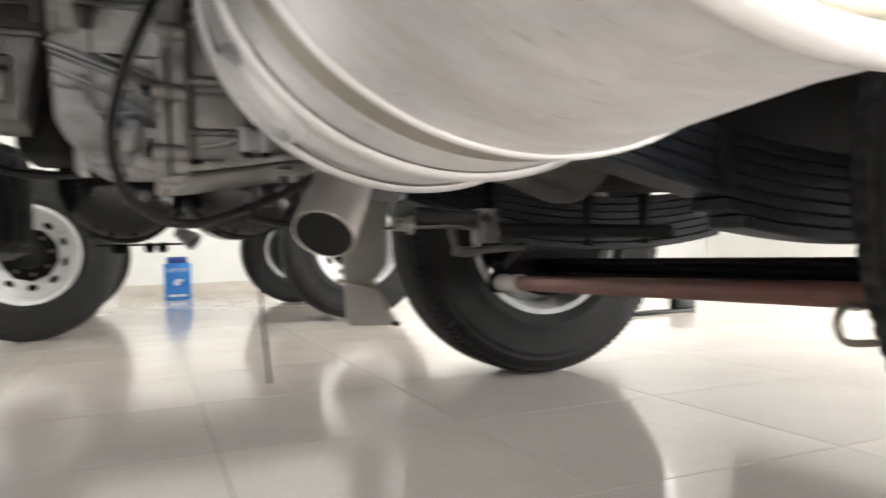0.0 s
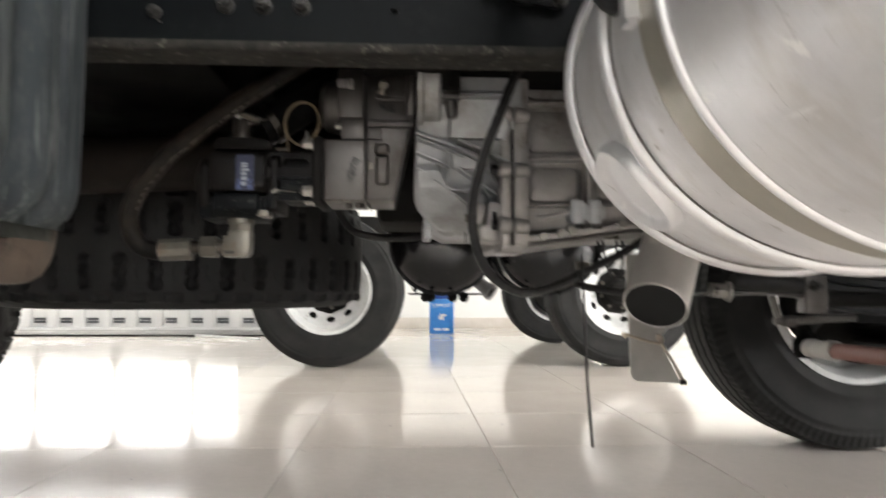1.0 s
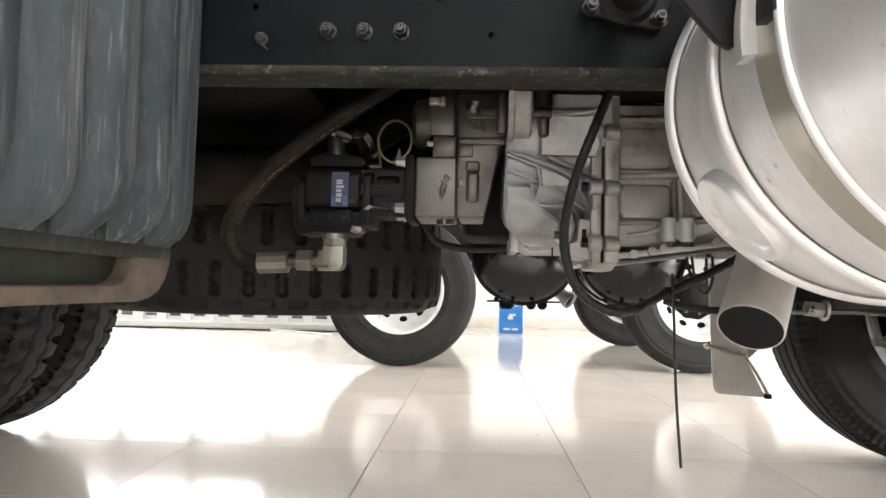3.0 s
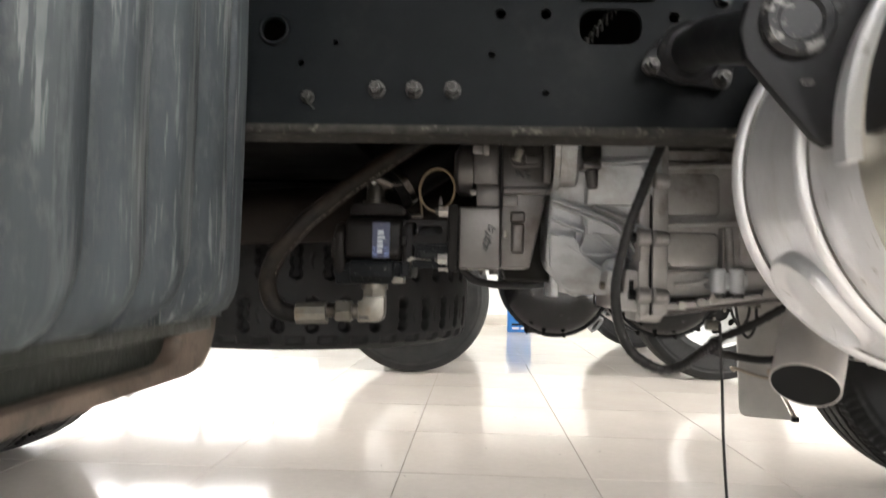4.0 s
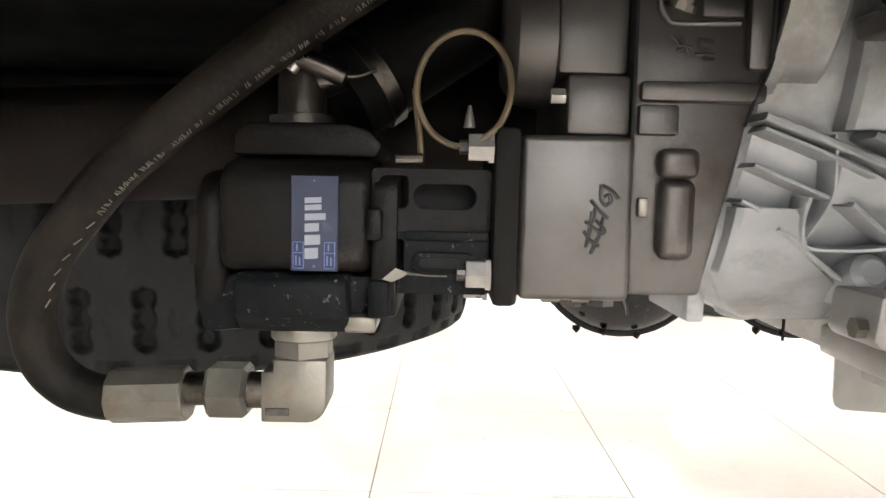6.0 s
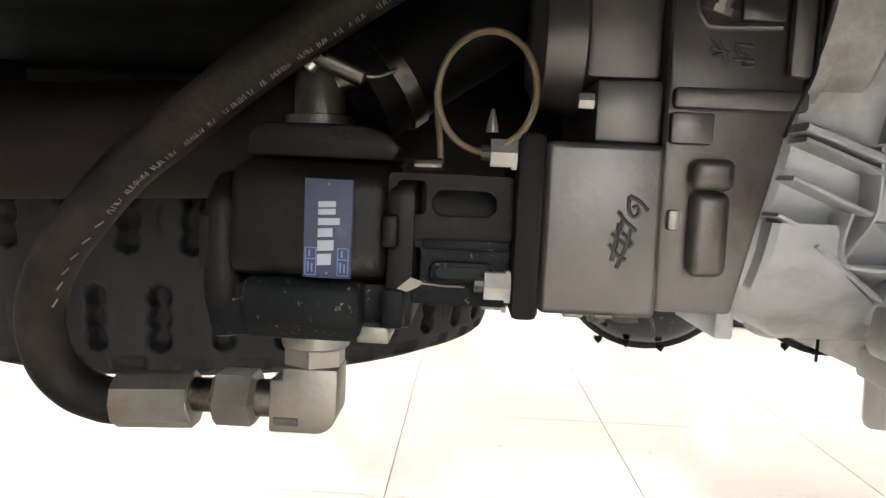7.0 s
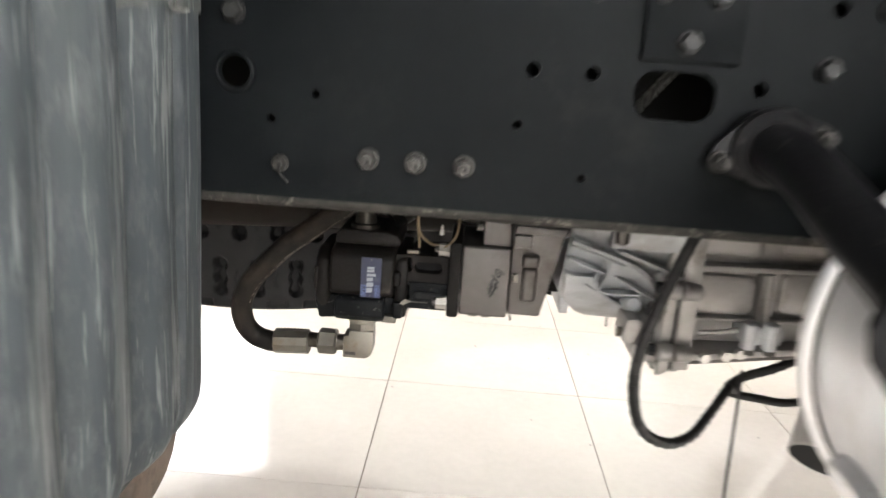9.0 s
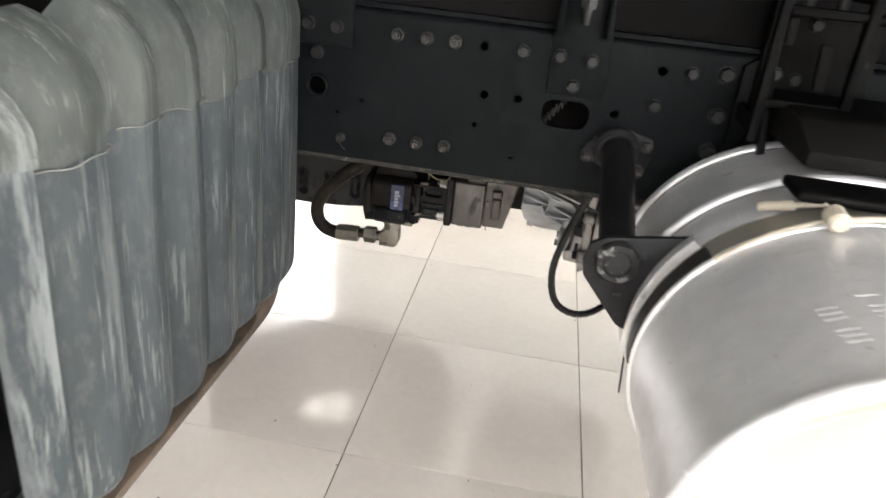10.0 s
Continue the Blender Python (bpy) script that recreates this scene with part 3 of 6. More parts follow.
slot = rounded(0.217, 0.299, 0.939, 0.988, 0.02)
web_holes = [ring(-0.191, 0.957, 0.0165, 24), slot] + [ring(x, z, r, 12) for x, z, r in (
    (-0.107, 0.940, 0.0042), (-0.153, 0.912, 0.0045), (0.104, 1.062, 0.0075), (0.113, 0.980, 0.0075), (0.173, 0.980, 0.0072),
    (0.102, 0.924, 0.0048), (0.174, 0.874, 0.0045), (0.341, 0.976, 0.0075), (0.406, 1.058, 0.008), (0.62, 1.0, 0.008), (-0.45, 1.03, 0.008), (-0.45, 0.88, 0.008))]
near_rail = u_rail(0.0, 1, web_holes, "chassis_rail", "dark grey painted steel frame rail with bolts and holes")
far_rail = u_rail(0.85, -1, [], "chassis_rail", "dark painted far frame rail")
rim_me = mesh_of("hole_collar", bm_lathe([(0, 0.0165), (0.0035, 0.0165), (0.005, 0.0185), (0.004, 0.021), (0, 0.0225)], (0, 0, 0), (0, -1, 0), 28), M_RAIL)
put_at("hole_collar", rim_me, pose(-0.191, 0.0, 0.957), near_rail)

bolt_m = mesh_of("bolt", hex_bolt(0.0102, 0.014, True, 0.009), M_BOLT)
bolt_d = mesh_of("bolt", hex_bolt(0.0105, 0.013), M_BOLTD)
bolt_s = mesh_of("bolt", hex_bolt(0.008, 0.009, True, 0.004), M_BOLT)
for i, (x, z) in enumerate([(-0.05, 0.877), (0.0, 0.877), (0.051, 0.877), (-0.049, 1.063), (0.003, 1.063), (0.053, 1.063)]):
    put_at("bolt", bolt_m, pose(x, -0.0005, z, 0, 17 * i, 0), near_rail, "grey hexagon bolt with projecting stud")
put_at("bolt", bolt_s, pose(-0.143, -0.0005, 0.866), near_rail, "small bolt with a wire tail")
part("wire_tail", bm_tube([(-0.143, -0.012, 0.862), (-0.138, -0.014, 0.855), (-0.131, -0.012, 0.848)], 0.0012, 6), M_BOLT, near_rail)
for i, (x, z) in enumerate([(-0.192, 1.016), (0.171, 1.062), (0.453, 1.061), (0.404, 1.0), (0.507, 1.066), (0.509, 0.997), (0.508, 0.935), (-0.206, 1.066), (-0.155, 1.065)]):
    big = i in (4, 5, 6)
    put_at("bolt", bolt_d, pose(x, -0.0075 if i > 6 else -0.0005, z, 0, 23 * i, 0) @ Matrix.Scale(1.25 if big else 1.0, 4), near_rail)

part("coil_spring", bm_tube([(0.222 + 0.0008 * k, 0.03 + 0.008 * math.cos(0.8 * k), 0.94 + 0.001 * k + 0.008 * math.sin(0.8 * k)) for k in range(64)], 0.0014, 6, 2), M_BOLT, near_rail, "grey coil spring behind the slot")
# doubler plate behind the fender, upper left
part("doubler_plate", bm_box(-0.75, -0.126, -0.007, -0.0002, 1.031, 1.23, 0.002), M_RAIL, truck, "dark painted doubler plate bolted to the rail")
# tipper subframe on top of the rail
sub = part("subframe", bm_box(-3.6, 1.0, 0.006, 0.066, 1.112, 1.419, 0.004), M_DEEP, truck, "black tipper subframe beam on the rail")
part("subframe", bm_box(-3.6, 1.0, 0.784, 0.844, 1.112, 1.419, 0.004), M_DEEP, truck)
part("packing_strip", bm_box(-3.6, 1.0, 0.002, 0.07, 1.1035, 1.1115), M_RAIL, truck)
# subframe bracket with tie bolt
brk = part("subframe_bracket", bm_poly([(0.218, 0.997), (0.315, 0.997), (0.315, 1.10), (0.3, 1.26), (0.232, 1.26), (0.218, 1.10)], -0.009, -0.0004, 0.002), M_RAIL, truck, "dark steel bracket joining subframe and rail")
part("bracket_rib", bm_box(0.222, 0.23, -0.05, -0.0095, 1.10, 1.26, 0.002), M_RAIL, brk)
part("bracket_rib", bm_box(0.3, 0.308, -0.05, -0.0095, 1.10, 1.26, 0.002), M_RAIL, brk)
part("bracket_top", bm_box(0.222, 0.308, -0.05, -0.0095, 1.165, 1.173, 0.001), M_RAIL, brk)
part("tie_bolt", bm_cyl((0.265, -0.03, 1.12), (0.265, -0.03, 1.26), 0.008, seg=14), M_BOLTD, brk, "threaded grey tie bolt")
part("tie_nut", bm_lathe([(0, 0), (0, 0.014), (0.014, 0.014), (0.014, 0)], (0.265, -0.03, 1.145), (0, 0, 1), 6), M_BOLTD, brk)
for x, z in ((0.233, 1.063), (0.287, 1.061), (0.262, 1.016)):
    put_at("bolt", bolt_d, pose(x, -0.0092, z), brk)
# angle bracket and cab mount frame further forward
ang = part("angle_bracket", bm_poly([(0.53, 0.90), (0.568, 0.915), (0.568, 1.085), (0.548, 1.098), (0.53, 1.085)], -0.012, -0.0004, 0.003), M_RAIL, truck, "dark steel angle bracket on the rail")
part("gusset", bm_poly([(-0.0125, 0.90), (-0.06, 0.86), (-0.13, 0.87), (-0.125, 0.95), (-0.09, 1.03), (-0.045, 1.095), (-0.0125, 1.1)], 0.556, 0.568, 0.003, plane="yz"), M_RAIL, ang)
put_at("bolt", bolt_s, pose(0.569, -0.10, 0.91, 0, 0, 90), ang)
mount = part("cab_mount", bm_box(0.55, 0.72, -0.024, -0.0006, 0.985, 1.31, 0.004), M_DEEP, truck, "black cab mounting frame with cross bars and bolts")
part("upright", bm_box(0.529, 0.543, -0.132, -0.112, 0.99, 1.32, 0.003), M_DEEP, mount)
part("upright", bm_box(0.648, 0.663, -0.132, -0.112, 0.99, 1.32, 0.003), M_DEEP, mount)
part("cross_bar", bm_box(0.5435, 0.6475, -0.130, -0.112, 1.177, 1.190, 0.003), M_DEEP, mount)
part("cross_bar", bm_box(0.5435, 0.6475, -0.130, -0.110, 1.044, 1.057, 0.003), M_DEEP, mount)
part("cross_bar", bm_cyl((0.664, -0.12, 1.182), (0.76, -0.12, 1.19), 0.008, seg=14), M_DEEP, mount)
for x0 in (0.529, 0.648):
    for z0 in (1.0, 1.20):
        part("tie_arm", bm_box(x0 + 0.002, x0 + 0.013, -0.1115, -0.0245, z0, z0 + 0.03, 0.002), M_DEEP, mount)
part("stay", bm_poly([(0.611, 1.138), (0.629, 1.138), (0.634, 1.07), (0.616, 1.07)], -0.09, -0.078, 0.002), M_DARK, mount)
part("stay", bm_poly([(0.553, 1.172), (0.566, 1.172), (0.567, 1.133), (0.555, 1.133)], -0.10, -0.09, 0.002), M_DARK, mount)
for x in (0.575, 0.622):
    part("rod", bm_cyl((x, -0.09, 1.185), (x, -0.09, 1.32), 0.008, seg=14, bev=0.002), M_BOLTD, mount)
for x, z in ((0.605, 1.075), (0.575, 1.08), (0.615, 1.16), (0.695, 1.11)):
    put_at("bolt", bolt_d, pose(x, -0.0242, z) @ Matrix.Scale(0.95, 4), mount)
part("rubber_block", bm_box(0.53, 0.80, -0.40, -0.325, 0.986, 1.0, 0.006, 3), M_DEEP, mount, "black rubber mounting block")
part("arm", bm_poly([(-0.03, 0.996), (-0.27, 0.996), (-0.275, 1.02), (-0.2, 1.05), (-0.03, 1.06)], 0.572, 0.80, 0.008, plane="yz"), M_DARK, mount)
part("bush", bm_cyl((0.70, -0.2, 1.075), (0.76, -0.2, 1.075), 0.026, seg=24, bev=0.004), M_DEEP, mount)
# dark blocks between the rails, unseen cab and body slabs: added to shade the underside
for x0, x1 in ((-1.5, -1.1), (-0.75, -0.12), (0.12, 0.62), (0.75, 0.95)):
    part("shade_block", bm_box(x0, x1, 0.13, 0.72, 0.85, 1.085, 0.006), M_DEEP, truck)
part("body_shade_slab", bm_box(-4.2, 0.55, -0.78, 1.63, 1.42, 1.52, 0.01), M_DARK, truck, "unseen dark slab at the tipper body floor, added for shade")
# Unseen panel added to keep east window light off springs and axle.
part("cab_shade_panel", bm_poly([(2.74, 0.54), (2.90, 0.52), (2.96, 0.7), (2.96, 1.32), (2.74, 1.32)], -0.74, 1.59, 0.02), M_DARK, truck, "unseen dark panel at the cab front, added to block window light")
part("cab_shade_slab", bm_box(0.585, 3.0, -0.78, 1.63, 1.32, 1.42, 0.02), M_DARK, truck, "unseen dark slab under the cab, added for shade")

# silencer bracket: flange, tube, triangular plate
sb = part("silencer_bracket", bm_poly(rounded(0.318, 0.388, 0.885, 0.958, 0.03), -0.012, -0.0004, 0.002), M_BLACK, truck, "black tube bracket carrying the silencer")
part("flange_plate", bm_poly([(0.295, 0.905), (0.30, 0.922), (0.335, 0.957), (0.372, 0.957), (0.412, 0.945), (0.416, 0.93), (0.408, 0.885), (0.392, 0.876), (0.345, 0.884), (0.305, 0.896)], -0.0205, -0.0125, 0.002), M_BLACK, sb)
for x, z in ((0.306, 0.904), (0.402, 0.934), (0.395, 0.888)):
    put_at("bolt", bolt_m, pose(x, -0.0207, z), sb)
part("collar", bm_lathe([(0, 0.0), (0, 0.04), (0.01, 0.04), (0.016, 0.033), (0.016, 0)], (0.354, -0.0207, 0.922), (0, -1, -0.18), 28), M_BLACK, sb)
part("tube", bm_tube([(0.354, -0.03, 0.922), (0.354, -0.11, 0.908), (0.352, -0.21, 0.878), (0.351, -0.323, 0.846)], 0.0265, 24, 5), M_BLACK, sb)
part("tri_plate", bm_poly([(0.309, 0.818), (0.304, 0.842), (0.311, 0.868), (0.33, 0.880), (0.36, 0.884), (0.448, 0.898), (0.453, 0.886), (0.389, 0.752), (0.378, 0.743), (0.366, 0.75)], -0.336, -0.324, 0.003), M_BLACK, sb, "black triangular steel plate")
part("weld_bead", bm_tube([(0.351 + 0.029 * math.cos(radians(20 * k)), -0.3225, 0.848 + 0.029 * math.sin(radians(20 * k))) for k in range(19)], 0.0035, 8, 2), M_BLACK, sb)
part("plug", bm_lathe([(0, 0), (0, 0.031), (0.006, 0.031), (0.011, 0.027), (0.012, 0.02), (0.009, 0.017), (0.009, 0)], (0.350, -0.3365, 0.848), (0, -1, 0), 28), M_WORN, sb, "chipped black plug")
part("plate_slot", bm_poly(rounded(0.354, 0.365, 0.7955, 0.8005, 0.002, 3), -0.3372, -0.3362), M_BOLT, sb, "bare metal mark on the plate")
part("plate_dimple", bm_lathe([(0, 0), (0, 0.006), (0.001, 0.004), (0.001, 0)], (0.385, -0.3362, 0.862), (0, -1, 0), 16), M_BOLTD, sb)

# silencer
MC, MAX_DIR, MR, MSX = Vector((0.659 + 0.03 * -0.725, -0.725, 0.758 + 0.015 * -0.725)), Vector((0.03, 1, 0.015)), 0.234, 1.125


def bead(a, r, h, w, n=8):
    return [(a - w * math.cos(math.pi * k / n), r + h * math.sin(math.pi * k / n)) for k in range(n + 1)]


body_line = [(-0.0162, 0.2225), (-0.0152, 0.2272), (-0.0115, 0.2315), (-0.0065, 0.2334), (-0.002, 0.2325), (0.003, 0.2295), (0.008, 0.2262), (0.015, 0.2238), (0.028, 0.2224), (0.05, 0.2217), (0.075, 0.2213), (0.1, MR - 0.013)]
body_line += [(0.1 + 0.18 * k / 6, MR - 0.013 + 0.011 * k / 6) for k in range(1, 7)]
sil = part("silencer", bm_lathe(body_line + bead(0.296, MR - 0.001, 0.0045, 0.005)
           + [(0.306, MR - 0.004), (0.312, MR - 0.007)] + [(0.362, MR - 0.007), (0.366, MR - 0.003)] + [(0.44, MR - 0.003)] + bead(0.459, MR - 0.003, 0.010, 0.009) + [(0.475, MR - 0.002), (0.60, MR - 0.005)]
           + bead(0.632, MR - 0.005, 0.011, 0.010), MC, MAX_DIR, 128, sx=MSX), M_STEEL, truck, "big dull stainless steel silencer drum with rolled beads", sharp=50)
part("end_cap", bm_lathe([(0.02, 0.0), (0.02, 0.05), (0.017, 0.12), (0.012, 0.188), (0.004, 0.207), (-0.006, 0.212), (-0.014, 0.2155), (-0.0168, 0.2195), (-0.0166, 0.2215), (-0.0158, 0.2235)], MC, MAX_DIR, 128, sx=MSX), M_STEELP, sil, "polished end cap with a rolled rim", sharp=60)
# Small oval disc, duller than the polished cap it sits on.
part("cap_mark", bm_lathe([(0, 0), (0.0006, 0.012), (0.0003, 0.02), (0.0, 0.021)], MC + MAX_DIR * 0.0165 + Vector((-0.058, -0.0008, 0.112)), (0, -1, 0), 24, sx=1.5), M_STEEL, sil)
part("strap", bm_lathe([(0.313, MR - 0.0065), (0.314, MR - 0.003), (0.360, MR - 0.003), (0.361, MR - 0.0065)], MC, MAX_DIR, 128, sx=MSX), M_STRAP, sil, "olive-brown strap round the drum")
part("back_cap", bm_lathe([(0.636, MR - 0.004), (0.645, MR - 0.02), (0.67, MR - 0.07), (0.68, 0.0)], MC, MAX_DIR, 64, sx=MSX), M_STEEL, sil)


def drum_point(y, deg, lift=0.0):
    a = radians(deg)
    return Vector((0.659 + 0.03 * y + (MR * MSX + lift) * math.cos(a), y, 0.758 + 0.015 * y + (MR + lift) * math.sin(a)))


def boss_on_drum():
    """A pressed oval hump with a raised lip on the lower rear quarter."""
    bm = bmesh.new()
    rings = []
    for k, (q, h) in enumerate(((1.0, -0.004), (0.98, 0.004), (0.95, 0.009), (0.9, 0.012), (0.85, 0.0118), (0.79, 0.0085), (0.73, 0.0045), (0.66, 0.0022), (0.56, 0.002), (0.3, 0.003), (0.0, 0.0034))):
        row = []
        for i in range(40):
            t = 2 * math.pi * i / 40
            row.append(bm.verts.new(drum_point(-0.172 + 0.064 * q * math.cos(t), 218 + 14.5 * q * math.copysign(abs(math.sin(t)) ** 0.85, math.sin(t)), h)))
            if q == 0.0:
                break
        rings.append(row)
    for p, q in zip(rings, rings[1:]):
        for i in range(40):
            j = (i + 1) % 40
            bm.faces.new((p[i], p[j], q[0])) if len(q) == 1 else bm.faces.new((p[i], p[j], q[j], q[i]))
    return bm


part("pressed_boss", boss_on_drum(), M_STEEL, sil)
c0, c1 = drum_point(-0.352, 122, 0.010), drum_point(-0.398, 107, 0.014)
part("strap_lug", bm_cyl(c0, c0 + (c1 - c0) * 0.55, 0.0065, seg=16, bev=0.002), M_ROPE, sil)
part("strap_bolt", bm_cyl(c0 + (c1 - c0) * 0.5, c1, 0.004, seg=12), M_ROPE, sil, "pale strap tightening bolt")
c2 = drum_point(-0.446, 108, 0.012)
part("strap_nut", bm_cyl(c2 + Vector((0.0, -0.014, 0.0)), c2 + Vector((0.0, 0.016, 0.004)), 0.0125, seg=20, bev=0.004), M_ROPE, sil, "pale round strap nut")
part("strap_rod", bm_tube([drum_point(-0.43, 138, 0.003), drum_point(-0.432, 124, 0.005), drum_point(-0.438, 110, 0.010)], 0.0028, 8, 4), M_ROPE, sil)
part("strap_rod", bm_tube([c2, drum_point(-0.45, 96, 0.012), drum_point(-0.452, 84, 0.008)], 0.004, 10, 4), M_ROPE, sil)


def saddle(y0, y1, deg0, deg1, low, high, turned=0.0, n=22):
    """A curved strip lying round the drum, with its edge nearest y0 turned up."""
    bm = bmesh.new()
    rows = []
    for k in range(n + 1):
        d = deg0 + (deg1 - deg0) * k / n
        rows.append([bm.verts.new(drum_point(y, d, h)) for y, h in ((y0, low), (y0, high + turned), (y0 + 0.003, high + turned), (y0 + 0.005, high), (y1, high), (y1, low))])
    for p, q in zip(rows, rows[1:]):
        for i in range(6):
            bm.faces.new((p[i], p[(i + 1) % 6], q[(i + 1) % 6], q[i]))
    bm.faces.new(list(reversed(rows[0])))
    bm.faces.new(rows[-1])
    bmesh.ops.recalc_face_normals(bm, faces=bm.faces)
    return bm


part("saddle", saddle(-0.366, -0.3365, 186, 141, -0.004, 0.006, 0.004), M_STEEL, sb, "curved bare steel saddle welded to the plate")
# Black strip that follows the drum beside the saddle.
part("packing_strip", saddle(-0.424, -0.388, 182, 139, -0.004, 0.0055), M_CABLE, sb, "black curved strip round the drum")
for k in range(2):
    for i in range(9):
        p0, p1 = drum_point(-0.6 - 0.0105 * i, 123 - 9.2 * k - 0.4 * i, 0.0002), drum_point(-0.602 - 0.0105 * i, 118.8 - 9.2 * k - 0.4 * i, 0.0002)
        if (i * 7 + k) % 4:
            part("stamped_mark", bm_tube([p0, p1], 0.0004, 6, 3), M_STEEL, sil)
# Thin dark rings drawn as the gap lines beside the beads.
for a in (0.2885, 0.447, 0.4715, 0.619):
    part("seam_line", bm_lathe([(a, MR - 0.004), (a, MR - 0.0012), (a + 0.0013, MR - 0.0012), (a + 0.0013, MR - 0.004)], MC, MAX_DIR, 128, sx=MSX), M_SEAM, sil)
OUT, OUT_N = Vector((0.592, 0.183, 0.474)), Vector((-0.42, -0.58, -0.70)).normalized()
po = part("outlet_pipe", bm_tube([(0.66, -0.07, 0.68), (0.672, 0.10, 0.68), (0.665, 0.24, 0.64), OUT - OUT_N * 0.12, OUT - OUT_N * 0.06, OUT - OUT_N * 0.002], 0.051, 40, 6), M_PIPE, truck, "short warm-toned steel exhaust outlet with dark mouth")
part("mouth", bm_lathe([(-0.0025, 0.0512), (0.0, 0.0505), (0.0008, 0.0495), (0.0, 0.0485), (-0.0012, 0.048)], OUT, OUT_N, 40), M_PIPE, po)
# Flat black disc paints the dark hollow; the pipe end is closed.
part("soot_disc", bm_lathe([(-0.0004, 0.0483), (-0.0015, 0.0475), (-0.0015, 0.0)], OUT, OUT_N, 40), M_GAP, po, "sooty black disc painting the dark inside of the outlet")

# ---- ribbed side cover ----
def hem(y):
    """Height of the ragged lower edge of the upper skin."""
    step = math.floor((y + 0.098) / 0.1015)
    return 1.011 + 0.007 * math.sin(2.4 * step) + 0.03 * (((y + 0.098) / 0.1015) % 1.0 - 0.5) * 0.45 + 0.0022 * math.sin(77 * y + 1) + 0.0015 * math.sin(171 * y)


def rib_rise(y, y1=-0.010):
    """How far the moulded rib stands out at this depth, 0 to about 1.15, and its number."""
    s = (y + 0.098) / 0.1015
    cell = math.floor(s)
    u = s - cell
    rise = min(1.0, max(0.0, (0.955 - u) / 0.10)) * (0.25 * min(1.0, max(0.0, (u - 0.02) / 0.12)) + 0.75 * min(1.0, max(0.0, (u - 0.05) / 0.62)))
    rise = rise * rise * (3 - 2 * rise)
    crown = 1.0 + 0.12 * math.sin(math.pi * u)
    if y > -0.098:
        rise, crown = min(1.0, max(0.0, (y1 - 0.012 - y) / 0.012)) * min(1.0, (u + 0.02) / 0.2), 0.85
    return rise * crown, cell, u


def fender_sheet(upper):
    y0, y1, ny = -0.750, -0.010, 228
    path = [(-0.248, 0.572 + 0.0124 * k) for k in range(41)]
    for k in range(1, 8):
        a = radians(90 * k / 8)
        path.append((-0.248 - 0.06 + 0.06 * math.cos(a), 1.068 + 0.06 * math.sin(a)))
    if upper:
        path = [(-0.248, None)] + path[37:]
    else:
        path = path[:39]
    bm = bmesh.new()
    grid = []
    for i, (x, z) in enumerate(path):
        a, c = path[max(1 if upper else 0, i - 1)], path[min(len(path) - 1, i + 1)]
        t = Vector((c[0] - a[0], 0, c[1] - a[1])).normalized() if i else Vector((0, 0, 1))
        nrm = Vector((t.z, 0, -t.x))
        row = []
        for j in range(ny + 1):
            y = y0 + (y1 - y0) * j / ny
            zz = hem(y) if z is None else z
            if upper and z is not None:
                zz -= (0.11 * max(0.0, -0.33 - y) + 0.3 * max(0.0, -0.66 - y)) * (zz - 1.0) / 0.12
            rise, cell, u = rib_rise(y)
            zb = 0.572 + 0.006 * math.sin(5.3 * cell) + 0.05 * max(0.0, (u - 0.45) / 0.5) ** 3
            end = min(1.0, max(0.0, (zz - zb) / 0.055)) if zz < 1.06 else 1.0
            d = RIB * rise * math.sqrt(end * (2 - end))
            if upper:
                d = 0.9 * RIB * rise + 0.008 + 0.002 * math.sin(23 * zz + 5 * cell)
            d += 0.0016 * math.sin(9 * zz + 3 * cell) * rise
            near = max(0.0, (y0 + 0.04 - y) / 0.04)
            row.append(bm.verts.new(Vector((x, y, zz)) + nrm * (d - 0.045 * near * near)))
        grid.append(row)
    for r, s in zip(grid, grid[1:]):
        for j in range(ny):
            bm.faces.new((r[j], r[j + 1], s[j + 1], s[j]))
    bmesh.ops.solidify(bm, geom=list(bm.faces), thickness=0.004)
    return bm


RIB = 0.038
fender = part("side_cover", fender_sheet(False), M_FENDER, truck, "blue-grey ribbed plastic side cover, scuffed and dusty", sharp=42)
part("upper_skin", fender_sheet(True), M_FENDERG, fender, "green-grey upper skin with a ragged torn hem", sharp=42)
hem_line = [Vector((-0.248 + 0.9 * RIB * rib_rise(y)[0] + 0.0095 - 0.045 * max(0.0, (-0.71 - y) / 0.04) ** 2, y, hem(y))) for y in [-0.742 + 0.727 * k / 150 for k in range(151)]]
for a, b in ((3, 31), (33, 61), (63, 81), (84, 101), (104, 121), (124, 138)):
    part("torn_edge", bm_tube([p + Vector((0.0025, 0, 0.0015 * math.sin(60 * p.y))) for p in hem_line[a:b]], 0.0010, 6, 1, smooth=False), M_EDGE, fender)
part("lower_lip", bm_poly([(-0.745, 0.521), (-0.745, 0.504), (-0.095, 0.503), (-0.068, 0.506), (-0.044, 0.514), (-0.025, 0.529), (-0.012, 0.55), (-0.006, 0.58), (-0.005, 0.9), (-0.03, 0.9), (-0.03, 0.62), (-0.06, 0.595), (-0.13, 0.592), (-0.121, 0.575), (-0.119, 0.556), (-0.125, 0.54), (-0.14, 0.528), (-0.16, 0.523)][::-1], -0.30, -0.253, 0.005, plane="yz"), M_LINER, fender, "muddy brown lower edge of the cover")
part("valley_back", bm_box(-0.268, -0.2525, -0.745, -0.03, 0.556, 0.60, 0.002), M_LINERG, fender)
